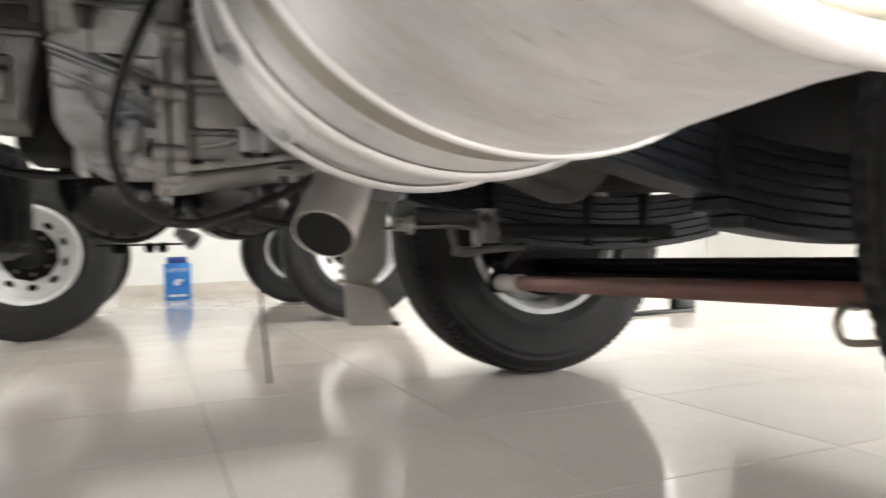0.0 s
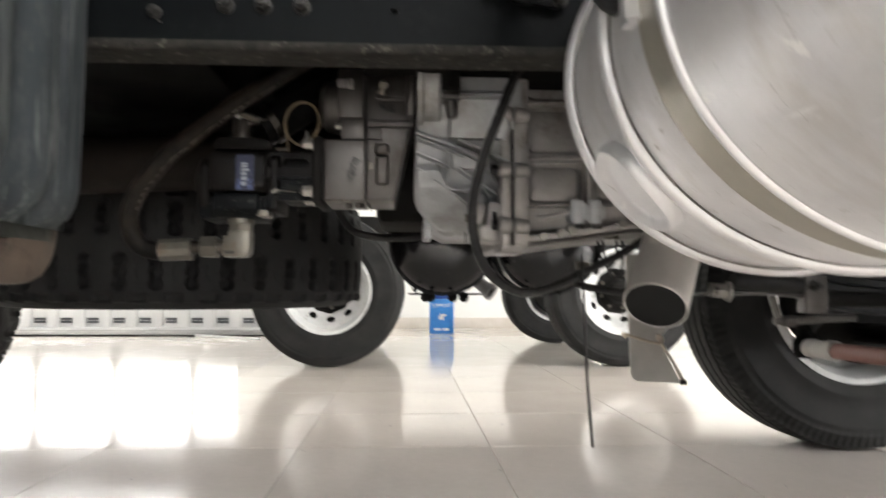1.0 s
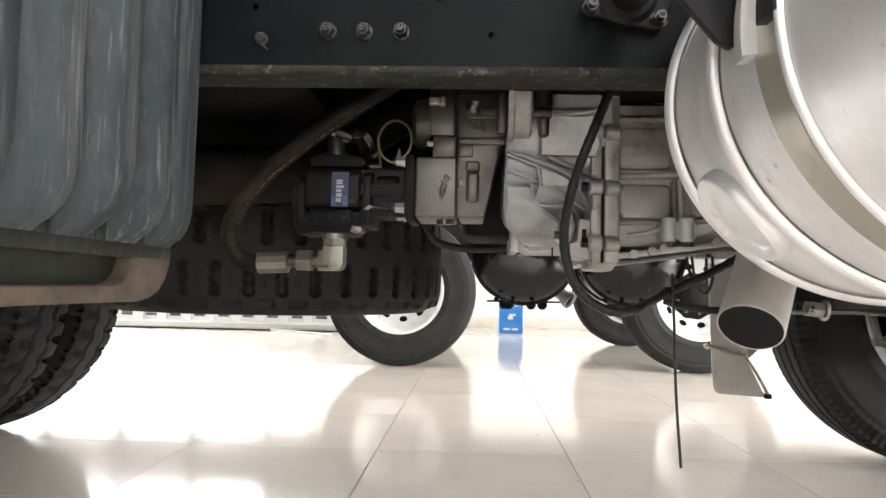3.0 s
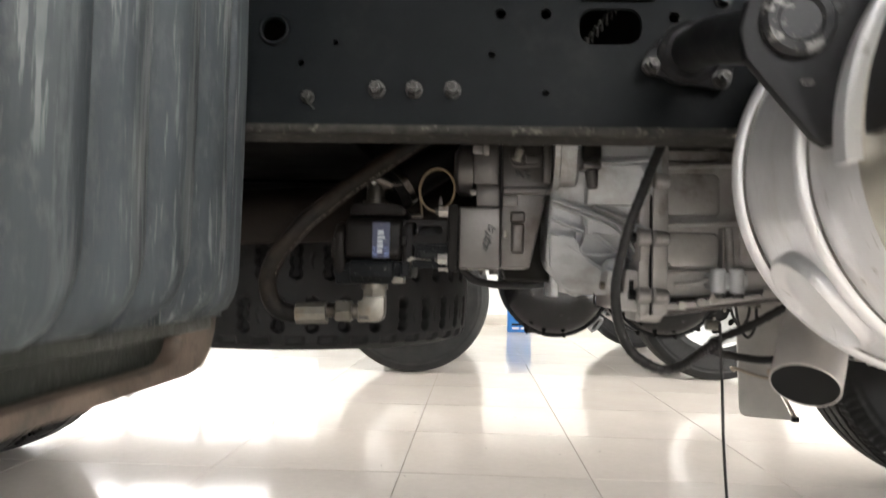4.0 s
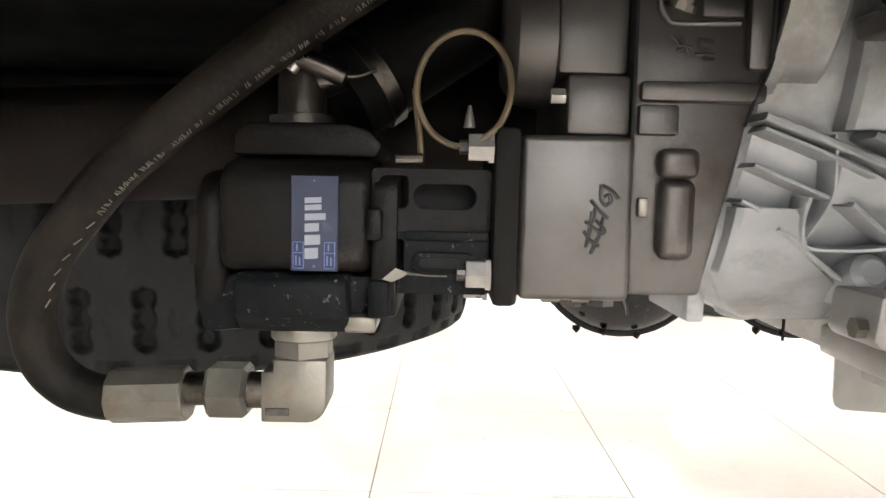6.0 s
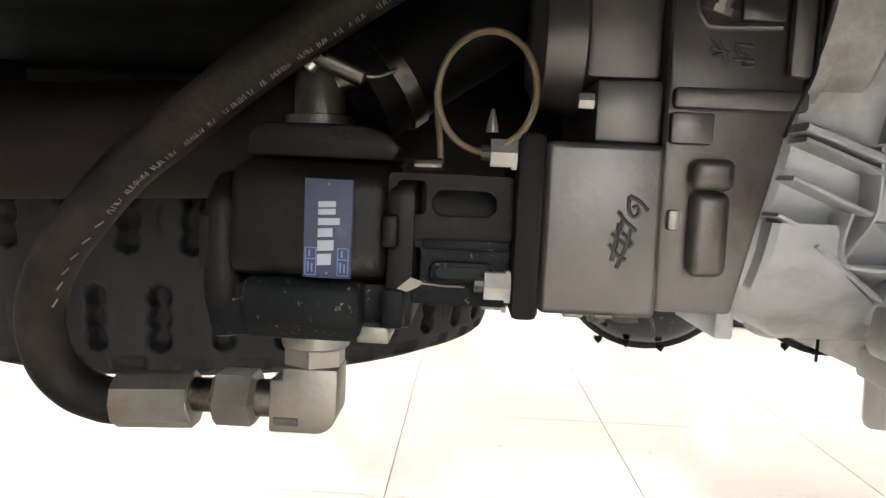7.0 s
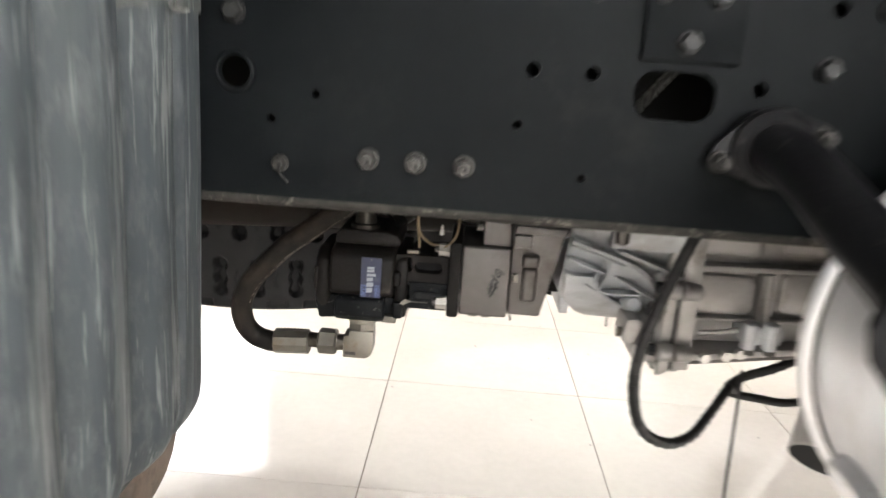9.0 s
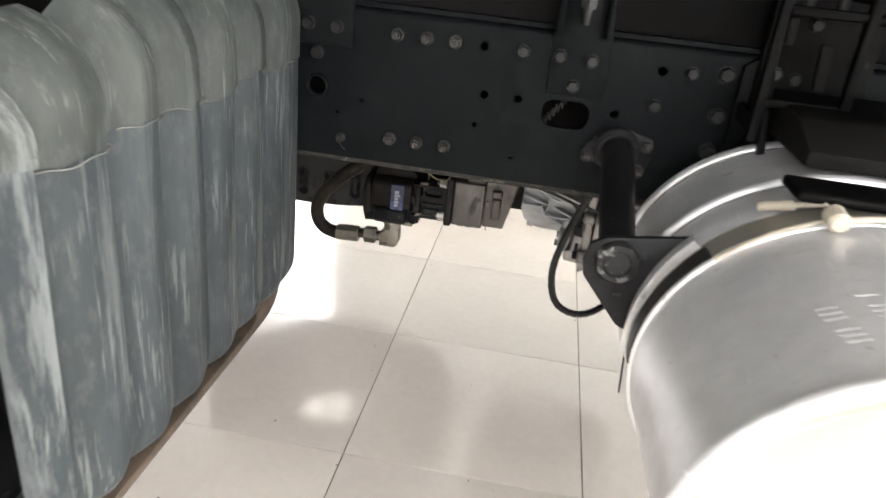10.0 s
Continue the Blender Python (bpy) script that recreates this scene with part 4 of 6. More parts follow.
part("lip_panel", bm_box(-0.292, -0.274, -0.755, -0.045, 0.522, 0.62, 0.004), M_LINERG, fender, "dark green speckled recess under the ribs")
part("carrier_frame", bm_box(-0.80, -0.315, -0.752, -0.05, 0.56, 0.60, 0.006), M_BLACK, fender, "black steel carrier behind the cover")
part("carrier_side", bm_poly([(-0.33, 0.60), (-0.33, 1.08), (-0.80, 1.08), (-0.80, 0.60)], -0.752, -0.744), M_CASTG, fender)
part("carrier_top", bm_box(-0.80, -0.335, -0.74, -0.03, 1.05, 1.085, 0.006), M_DARK, fender)
part("carrier_rod", bm_cyl((-0.345, -0.775, 0.52), (-0.345, -0.775, 1.02), 0.012, seg=14), M_CASTG, fender)


# ---- wheels ----
def tyre_mesh(name, R, W, rim_r, pitches, pattern, per=12, across=30, shoulder=0.0):
    """A tyre round the local y axis; pattern(u, v) gives the groove depth, u in pitches round, v across from 0 to 1."""
    n = pitches * per
    side = [(-0.36, rim_r), (-0.44, rim_r + 0.008), (-0.46, rim_r + 0.02), (-0.468, rim_r + 0.022), (-0.474, rim_r + 0.03)]
    for q, h in ((0.2, 0.0), (0.23, 0.008), (0.26, 0.008), (0.28, 0.0), (0.45, 0.0), (0.6, 0.0), (0.66, 0.007), (0.69, 0.007), (0.71, 0.0), (0.76, 0.0), (0.78, 0.006), (0.8, 0.0)):
        side.append((-(0.474 + 0.026 * math.sin(math.pi * min(1.0, q / 0.9)) + h), rim_r + (R - rim_r) * q))
    side += [(-0.468, R - 0.04), (-0.462, R - 0.032), (-0.452, R - 0.03), (-0.44, R - 0.014)]
    tread = [(-0.43 + 0.86 * k / across, R - 0.010 * (2 * k / across - 1) ** 4) for k in range(across + 1)]
    profile = side + tread + [(-y, r) for y, r in reversed(side)]
    verts = []
    for i in range(n):
        a = 2 * math.pi * i / n
        for k, (y, r) in enumerate(profile):
            d = 0.0
            if len(side) <= k < len(side) + across + 1:
                d = pattern(i / per, (k - len(side)) / across)
            w = y * W
            if shoulder and r > R - 0.062 and not d and abs(y) > 0.435:
                u = (2 * i / per) % 1.0
                w -= math.copysign(shoulder * min(1.0, (r - R + 0.062) / 0.03) * max(0.0, min(1.0, (0.24 - abs(u - 0.5)) / 0.1)), y)
            verts.append(((r - d) * math.cos(a), w, (r - d) * math.sin(a)))
    m, faces = len(profile), []
    for i in range(n):
        j = (i + 1) % n
        for k in range(m - 1):
            faces.append((i * m + k, i * m + k + 1, j * m + k + 1, j * m + k))
    me = bpy.data.meshes.new(name)
    me.from_pydata(verts, [], faces)
    me.materials.append(M_RUBBER)
    me.polygons.foreach_set("use_smooth", [True] * len(me.polygons))
    me.update()
    return me


def blob_rows(u, v):
    """Staggered rows of short lobed cross grooves, with thin curved sipes between them and notched shoulders."""
    best = 0.0
    for c, off in ((0.26, 0.0), (0.74, 0.5)):
        du = abs(((u + off) % 1.0) - 0.5)
        dv = (v - c) / 0.165
        if abs(dv) < 1:
            w = 0.2 * (0.6 + 0.4 * abs(math.sin(1.5 * math.pi * (dv + 1)))) * min(1.0, (1 - abs(dv)) / 0.12)
            q = max(0.0, min(1.0, (w - du) / 0.07))
            best = max(best, 0.024 * q * q * (3 - 2 * q))
            sip = abs(((u + off) % 1.0) - 0.05 * math.cos(dv * 4) - 0.02)
            if abs(dv) < 0.42:
                best = max(best, 0.004 * max(0.0, 1 - sip / 0.03))
    if min(v, 1 - v) < 0.06:
        best = max(best, 0.01 * max(0.0, min(1.0, (0.3 - abs(((u + 0.5) % 1.0) - 0.5)) / 0.08)))
    return best


def lug_rows(u, v):
    """Shoulder lugs and two zigzag grooves round the tread."""
    d = 0.0
    zig = 0.03 * math.sin(2 * math.pi * u)
    for c in (0.33, 0.67):
        d = max(d, 0.013 * max(0.0, min(1.0, (0.035 - abs(v - c - zig)) / 0.012)))
    s = min(v, 1 - v)
    if s < 0.28:
        d = max(d, 0.022 * max(0.0, min(1.0, (0.22 - abs((u % 1.0) - 0.5)) / 0.06)))
    return d


def rib_rows(u, v):
    d = 0.0
    for c in (0.16, 0.38, 0.62, 0.84):
        d = max(d, 0.011 * max(0.0, min(1.0, (0.026 - abs(v - c - 0.010 * math.sin(2 * math.pi * u))) / 0.008)))
    s = min(v, 1 - v)
    if s < 0.1:
        d = max(d, 0.004 * max(0.0, min(1.0, (0.22 - abs((2 * u) % 1.0 - 0.5)) / 0.08)))
    return d


spare_tyre = tyre_mesh("tyre", 0.495, 0.29, 0.27, 41, blob_rows, 26, 72)
drive_tyre = tyre_mesh("tyre", 0.50, 0.275, 0.27, 44, lug_rows, 12, 34, 0.014)
steer_tyre = tyre_mesh("tyre", 0.50, 0.275, 0.27, 60, rib_rows, 12, 60, 0.0045)
far_tyre = tyre_mesh("tyre", 0.50, 0.275, 0.27, 60, rib_rows, 8, 40)


def disc_mesh(bore, holes=10):
    outline = ring(0, 0, 0.249, 64)
    cut = [ring(0, 0, bore, 32)]
    for k in range(holes):
        a = 2 * math.pi * k / holes
        c, s = math.cos(a), math.sin(a)
        cut.append([(0.195 * c + px * c - pz * s, 0.195 * s + px * s + pz * c) for px, pz in ring(0, 0, 0.028, 14, 0.019)])
    bm = bm_sheet(outline, cut, -0.008, 0.004)
    for v in bm.verts:
        r = math.hypot(v.co.x, v.co.z)
        v.co.y += 0.07 * max(0.0, min(1.0, (0.235 - r) / 0.1)) - 0.01
    return mesh_of("disc", bm, M_RIMW)


def rim_meshes():
    barrel = mesh_of("rim", bm_lathe([(-0.125, 0.272), (-0.128, 0.29), (-0.115, 0.292), (-0.105, 0.27), (-0.06, 0.255), (0.05, 0.255), (0.105, 0.27), (0.115, 0.292), (0.128, 0.29), (0.125, 0.272), (0.1, 0.262), (0.05, 0.248), (-0.06, 0.248), (-0.1, 0.262)], (0, 0, 0), (0, 1, 0), 64, closed=True), M_RIMW)
    hub = mesh_of("hub", bm_lathe([(0.05, 0.0), (-0.13, 0.0), (-0.13, 0.06), (-0.12, 0.075), (-0.05, 0.085), (-0.03, 0.13), (0.045, 0.135), (0.05, 0.13)], (0, 0.06, 0), (0, 1, 0), 32), M_DARK)
    nut = mesh_of("nut", bm_lathe([(0, 0), (0, 0.016), (-0.022, 0.016), (-0.028, 0.012), (-0.04, 0.010), (-0.04, 0)], (0, 0, 0), (0, 1, 0), 6), M_ZINC)
    return barrel, disc_mesh(0.1), hub, nut


BARREL, DISC, HUB, NUT = rim_meshes()
OPEN_DISC = disc_mesh(0.138)
BORE_LIP = mesh_of("bore_lip", bm_lathe([(0.052, 0.138), (0.052, 0.146), (0.066, 0.146), (0.066, 0.138)], (0, 0, 0), (0, 1, 0), 40, closed=True), M_RIMW)


DRUM = mesh_of("brake_drum", bm_lathe([(0.03, 0.0), (0.03, 0.215), (0.13, 0.222), (0.15, 0.225), (0.155, 0.21), (0.165, 0.21), (0.165, 0.0)], (0, 0, 0), (0, 1, 0), 40), M_DARK)


def wheel(owner, centre, tyre, outward, label="", turn=0.0, flat=False, name="wheel"):
    """A disc wheel; outward is the side (-1 or 1 in y) that its face shows."""
    m = pose(*centre) @ (pose(0, 0, 0, 90, 0, 0) if flat else pose(0, 0, 0, 0, 0, 0 if outward < 0 else 180)) @ pose(0, 0, 0, 0, turn, 0)
    hub = put_at(name, BORE_LIP if flat else HUB, m, owner, label)
    for nm, me in (("tyre", tyre), ("rim", BARREL), ("disc", OPEN_DISC if flat else DISC)):
        ob = new(nm, me)
        ob.parent = hub
        ob["label"] = {"tyre": "black rubber truck tyre", "rim": "white painted rim", "disc": "white disc with round hand holes"}[nm]
    if flat:
        return hub
    drum = new("brake_drum", DRUM)
    drum.parent = hub
    drum["label"] = "dusty dark brake drum"
    for k in range(8):
        a = 2 * math.pi * (k + 0.5) / 8
        ob = new("nut", NUT)
        ob.parent = hub
        ob.matrix_basis = pose(0.115 * math.cos(a), 0.05, 0.115 * math.sin(a))
    return hub


wheel(truck, (-1.60, -0.60, 0.498), drive_tyre, -1, "rear drive wheel with deep lug tread", 4)
wheel(truck, (-1.60, -0.27, 0.498), drive_tyre, 1, "rear drive wheel with deep lug tread", 11)
wheel(truck, (-1.60, 1.12, 0.498), drive_tyre, -1, "rear drive wheel with deep lug tread", 7)
wheel(truck, (-1.60, 1.45, 0.498), drive_tyre, 1, "rear drive wheel with deep lug tread", 2)
wheel(truck, (1.62, -0.44, 0.498), steer_tyre, -1, "front steering wheel with ribbed tread", 9)
wheel(truck, (1.62, 1.36, 0.498), steer_tyre, 1, "front steering wheel with ribbed tread", 5)
wheel(truck, (-0.432, 1.114, 0.597), spare_tyre, 1, "spare wheel slung flat under the chassis", 3, True, "spare_wheel")

# ---- front axle, springs, steering ----
def leaf_spring(y, name_label):
    sp = None
    for k in range(7):
        half = 0.80 - 0.035 * k - (0.2 if k > 4 else 0.0)
        pts_up, pts_dn = [], []
        for i in range(25):
            x = -half + 2 * half * i / 24
            z = 0.155 * (x / 0.8) ** 2 - 0.0225 * k
            pts_up.append((1.62 + x, 0.585 + z))
            pts_dn.append((1.62 + x, 0.585 + z - 0.0218))
        bm = bm_poly(pts_up + pts_dn[::-1], y - 0.04, y + 0.04, 0.003, 1)
        if sp is None:
            sp = part("leaf_spring", bm, M_SPRING, truck, name_label)
        else:
            part("leaf", bm, M_SPRING, sp)
    for x in (1.2, 1.52, 1.72):
        zb = 0.585 + 0.155 * ((x - 1.62) / 0.8) ** 2
        part("clip", bm_box(x - 0.015, x + 0.015, y - 0.047, y + 0.047, zb - 0.16 + abs(x - 1.62) * 0.15, zb + 0.008, 0.004), M_DARK, sp)
    part("spring_eye", bm_cyl((0.81, y - 0.042, 0.755), (0.81, y + 0.042, 0.755), 0.03, seg=24, bev=0.004), M_SPRING, sp)
    return sp


leaf_spring(-0.01, "blue-black multi-leaf front spring")
leaf_spring(0.86, "blue-black multi-leaf front spring")
for y in (-0.01, 0.86):
    hang = part("spring_hanger", bm_poly([(0.74, 0.86), (0.90, 0.86), (0.87, 0.74), (0.84, 0.70), (0.79, 0.70), (0.765, 0.74)], y - 0.062, y - 0.046, 0.003), M_DARK, truck, "cast spring hanger under the rail")
    part("hanger_cheek", bm_poly([(0.74, 0.86), (0.90, 0.86), (0.87, 0.74), (0.84, 0.70), (0.79, 0.70), (0.765, 0.74)], y + 0.046, y + 0.062, 0.003), M_DARK, hang)
    part("pin", bm_cyl((0.81, y - 0.075, 0.755), (0.81, y + 0.075, 0.755), 0.014, seg=14, bev=0.002), M_ZINC, hang)
ax = part("front_axle", bm_poly([(1.57, 0.345), (1.67, 0.345), (1.67, 0.36), (1.635, 0.365), (1.635, 0.385), (1.67, 0.39), (1.67, 0.402), (1.57, 0.402), (1.57, 0.39), (1.605, 0.385), (1.605, 0.365), (1.57, 0.36)], -0.36, 1.21, 0.004, 1), M_DARK, truck, "forged black front axle beam")
tie = part("tie_rod", bm_cyl((1.36, -0.2, 0.352), (1.36, 1.10, 0.335), 0.022, seg=20, bev=0.003), M_PRIMER, truck, "red-brown primered steering tie rod")
part("end_collar", bm_lathe([(0, 0.0225), (0.0, 0.027), (0.03, 0.028), (0.034, 0.0245), (0.10, 0.0245), (0.104, 0.028), (0.13, 0.0275), (0.13, 0.0225)], (1.36, 1.075, 0.3353), (0, -1, 0.013), 20), M_FLAP, tie, "dusty pale end collar")
for y, z in ((-0.2, 0.352), (1.10, 0.335)):
    part("ball_joint", bm_lathe([(-0.03, 0.0), (-0.03, 0.022), (-0.01, 0.032), (0.02, 0.03), (0.04, 0.016), (0.06, 0.014), (0.06, 0)], (1.36, y, z), (0, 0, 1), 20), M_DARK, tie)
    part("steering_arm", bm_tube([(1.36, y, z + 0.05), (1.46, y - 0.06 if y < 0 else y + 0.06, 0.44), (1.6, y - 0.12 if y < 0 else y + 0.12, 0.45)], 0.024, 10, 5), M_DARK, tie)
part("pale_hose", bm_tube([(1.31, -0.19, 0.337), (1.27, -0.2, 0.342), (1.245, -0.205, 0.328), (1.248, -0.205, 0.305), (1.27, -0.2, 0.29), (1.31, -0.2, 0.285), (1.38, -0.2, 0.283)], 0.006, 10, 6), M_ROPE, truck, "pale plastic hose looped beside the tie rod")
part("rear_axle", bm_cyl((-1.60, -0.4, 0.498), (-1.60, 1.25, 0.498), 0.09, seg=24), M_DARK, truck)

# ---- driveline ----
part("propeller_shaft", bm_lathe([(0, 0), (0, 0.07), (0.03, 0.078), (0.05, 0.06), (0.12, 0.055), (1.1, 0.055), (1.1, 0)], (0.14, 0.46, 0.765), (-1, 0, -0.05), 28), M_SHAFT, truck, "dusty brown-black propeller shaft")
def tail_y(z):
    """The round front of the tail housing: a barrel lying along x."""
    return 0.47 - math.sqrt(max(0.0, 0.27 ** 2 - (z - 0.85) ** 2))


def barrel_rib(points, w, proud=0.0, deep=0.03, steps=4):
    """A web rib that follows a line of (x, z) over the barrel, w wide."""
    pts = spline([(x, 0, z) for x, z in points], steps)
    bm = bmesh.new()
    rows = []
    for i, p in enumerate(pts):
        d = (pts[min(i + 1, len(pts) - 1)] - pts[max(i - 1, 0)]).normalized()
        side = Vector((-d.z, 0, d.x)) * (w / 2)
        y = tail_y(p.z) - proud
        rows.append([bm.verts.new(q) for q in (p + side + Vector((0, y + deep, 0)), p + side * 0.9 + Vector((0, y + 0.0015, 0)), p + side * 0.5 + Vector((0, y, 0)), p - side * 0.5 + Vector((0, y, 0)), p - side * 0.9 + Vector((0, y + 0.0015, 0)), p - side + Vector((0, y + deep, 0)))])
    for a, b in zip(rows, rows[1:]):
        for k in range(6):
            bm.faces.new((a[k], a[(k + 1) % 6], b[(k + 1) % 6], b[k]))
    bm.faces.new(rows[0])
    bm.faces.new(rows[-1][::-1])
    return bm


def barrel_skin(left, right, z0, z1, sink, back, n=22):
    """A solid between two edge lines x = left(z), right(z), its front following the barrel, sunk by sink."""
    bm = bmesh.new()
    rows = []
    for i in range(n + 1):
        z = z0 + (z1 - z0) * i / n
        y = tail_y(z) + sink
        a, b = left(z), right(z)
        rows.append([bm.verts.new(q) for q in ((a, back, z), (a, y + 0.004, z), (a + 0.004, y, z), (b - 0.004, y, z), (b, y + 0.004, z), (b, back, z))])
    for p, q in zip(rows, rows[1:]):
        for k in range(6):
            bm.faces.new((p[k], p[(k + 1) % 6], q[(k + 1) % 6], q[k]))
    bm.faces.new(rows[0])
    bm.faces.new(rows[-1][::-1])
    return bm


def line_x(*pairs):
    """x as a broken line over z; pairs of (z, x) from low to high."""
    def at(z):
        for (za, xa), (zb, xb) in zip(pairs, pairs[1:]):
            if z <= zb:
                return xa + (xb - xa) * max(0.0, (z - za) / (zb - za))
        return pairs[-1][1]
    return at


gbx = part("gearbox", bm_poly([(0.40, 0.60), (0.64, 0.612), (0.98, 0.62), (0.98, 0.95), (0.40, 0.95)], 0.284, 0.66, 0.012), M_CASE, truck, "dirty cast aluminium gearbox with ribs and flanges")
tail = part("tail_housing", barrel_skin(line_x((0.60, 0.27), (0.615, 0.242), (0.65, 0.212), (0.668, 0.206), (0.96, 0.209)), line_x((0.60, 0.40), (0.96, 0.375)), 0.601, 0.95, 0.022, 0.62), M_CASTL, gbx, "pale grey ribbed tail housing")
part("lower_shell", barrel_skin(line_x((0.605, 0.262), (0.618, 0.242), (0.65, 0.2145), (0.70, 0.208)), line_x((0.605, 0.33), (0.64, 0.312), (0.666, 0.272), (0.69, 0.258), (0.70, 0.25)), 0.606, 0.70, 0.003, 0.56, 16), M_CASTL, gbx)
part("round_neck", bm_lathe([(0, 0.06), (0, 0.1145), (0.003, 0.117), (0.036, 0.117), (0.041, 0.112), (0.043, 0.09)], (0.2092, 0.308, 0.868), (1, 0, 0), 56), M_CASTL, gbx)
part("neck_step", bm_lathe([(0, 0.09), (0, 0.121), (0.009, 0.121), (0.011, 0.117)], (0.2092, 0.308, 0.868), (1, 0, 0), 56), M_CASTL, gbx)
part("shoulder_panel", barrel_skin(line_x((0.75, 0.262), (0.812, 0.262)), line_x((0.75, 0.357), (0.768, 0.364), (0.80, 0.356), (0.812, 0.35)), 0.751, 0.812, 0.003, 0.30, 10), M_CASTL, gbx)
part("upper_panel", barrel_skin(line_x((0.826, 0.27), (0.9, 0.27)), line_x((0.826, 0.362), (0.9, 0.362)), 0.828, 0.90, 0.010, 0.30, 8), M_CASTL, gbx)
part("middle_panel", barrel_skin(line_x((0.704, 0.268), (0.74, 0.262)), line_x((0.704, 0.327), (0.715, 0.315), (0.727, 0.29), (0.74, 0.262)), 0.704, 0.737, 0.008, 0.30, 8), M_CASTL, gbx)
part("edge_panel", barrel_skin(line_x((0.66, 0.363), (0.69, 0.349), (0.712, 0.335), (0.724, 0.345)), line_x((0.66, 0.372), (0.724, 0.368)), 0.66, 0.716, 0.006, 0.30, 8), M_CASTL, gbx)
for line, w, proud in (([(0.207, 0.7575), (0.256, 0.7415), (0.295, 0.728), (0.311, 0.7215), (0.321, 0.712), (0.333, 0.698), (0.347, 0.681), (0.37, 0.655), (0.392, 0.634)], 0.0055, 0.004),
                       ([(0.209, 0.7505), (0.256, 0.7345), (0.288, 0.7225)], 0.0035, 0.001),
                       ([(0.276, 0.748), (0.326, 0.729), (0.372, 0.7105)], 0.0055, 0.005),
                       ([(0.208, 0.728), (0.235, 0.718), (0.263, 0.708)], 0.0035, 0.001),
                       ([(0.207, 0.705), (0.222, 0.699)], 0.003, 0.0),
                       ([(0.28, 0.704), (0.319, 0.68), (0.361, 0.657)], 0.0045, 0.002),
                       ([(0.239, 0.686), (0.274, 0.665), (0.309, 0.645)], 0.003, 0.001),
                       ([(0.251, 0.708), (0.2525, 0.694), (0.257, 0.682), (0.266, 0.6725), (0.295, 0.671), (0.324, 0.674)], 0.0035, 0.001),
                       ([(0.254, 0.748), (0.262, 0.724), (0.266, 0.706), (0.261, 0.680)], 0.003, 0.0),
                       ([(0.262, 0.816), (0.30, 0.815), (0.335, 0.819), (0.366, 0.825)], 0.006, 0.004),
                       ([(0.324, 0.674), (0.338, 0.655), (0.345, 0.64)], 0.004, 0.001)):
    part("web_rib", barrel_rib(line, w, proud), M_CASTL, gbx)
part("round_boss", bm_lathe([(0, 0), (0.0, 0.009), (0.005, 0.014), (0.05, 0.018)], (0.318, tail_y(0.656) - 0.006, 0.656), (0, 1, -0.3), 28), M_CASTL, gbx)
part("sensor_block", bm_box(0.2465, 0.276, 0.155, 0.196, 0.799, 0.812, 0.003), M_CASTG, gbx)
part("sensor_stem", bm_cyl((0.262, 0.166, 0.799), (0.264, 0.166, 0.769), 0.0105, 0.0085, seg=20, bev=0.003), M_CASTG, gbx)
part("sensor_body", bm_cyl((0.262, 0.168, 0.814), (0.262, 0.168, 0.85), 0.015, seg=20, bev=0.003), M_DARK, gbx)
part("foot_flange", bm_box(0.224, 0.240, 0.385, 0.50, 0.596, 0.65, 0.003), M_CASTL, gbx)
part("foot_bulge", bm_lathe([(0, 0.0), (0.003, 0.012), (0.007, 0.02), (0.02, 0.024)], (0.272, 0.39, 0.598), (0, 0, 1), 24), M_CASTL, gbx)
part("pin", bm_cyl((0.302, 0.37, 0.585), (0.302, 0.37, 0.605), 0.0014, seg=8), M_DARK, gbx)
part("lower_bracket", bm_poly([(0.316, 0.583), (0.363, 0.578), (0.36, 0.644), (0.332, 0.648), (0.329, 0.61), (0.316, 0.606)], 0.24, 0.34, 0.004), M_CASE, gbx)
part("bracket_boss", bm_poly([(0.298, 0.612), (0.306, 0.606), (0.318, 0.607), (0.328, 0.64), (0.32, 0.646), (0.302, 0.644)], 0.238, 0.30, 0.005), M_CASE, gbx)
part("bracket_bolt", bm_lathe([(0, 0), (0, 0.0075), (0.008, 0.0075), (0.008, 0)], (0.2915, 0.252, 0.62), (1, 0, 0), 6), M_ZINC, gbx)
# Black patch painted as the shade of an opening; no hole is cut.
part("window_shade_patch", bm_box(0.3365, 0.344, 0.2375, 0.2398, 0.612, 0.63, 0.0005), M_GAP, gbx)
# mating flanges with knuckles and bolts
part("flange", bm_poly([(0.350, 0.574), (0.368, 0.57), (0.368, 0.94), (0.350, 0.94)], 0.232, 0.64, 0.004), M_CASE, gbx)
part("flange", bm_poly([(0.372, 0.574), (0.397, 0.576), (0.397, 0.94), (0.372, 0.94)], 0.230, 0.64, 0.003), M_CASE, gbx)
part("flange_gasket", bm_box(0.3683, 0.3717, 0.2345, 0.63, 0.574, 0.935), M_GAP, gbx)
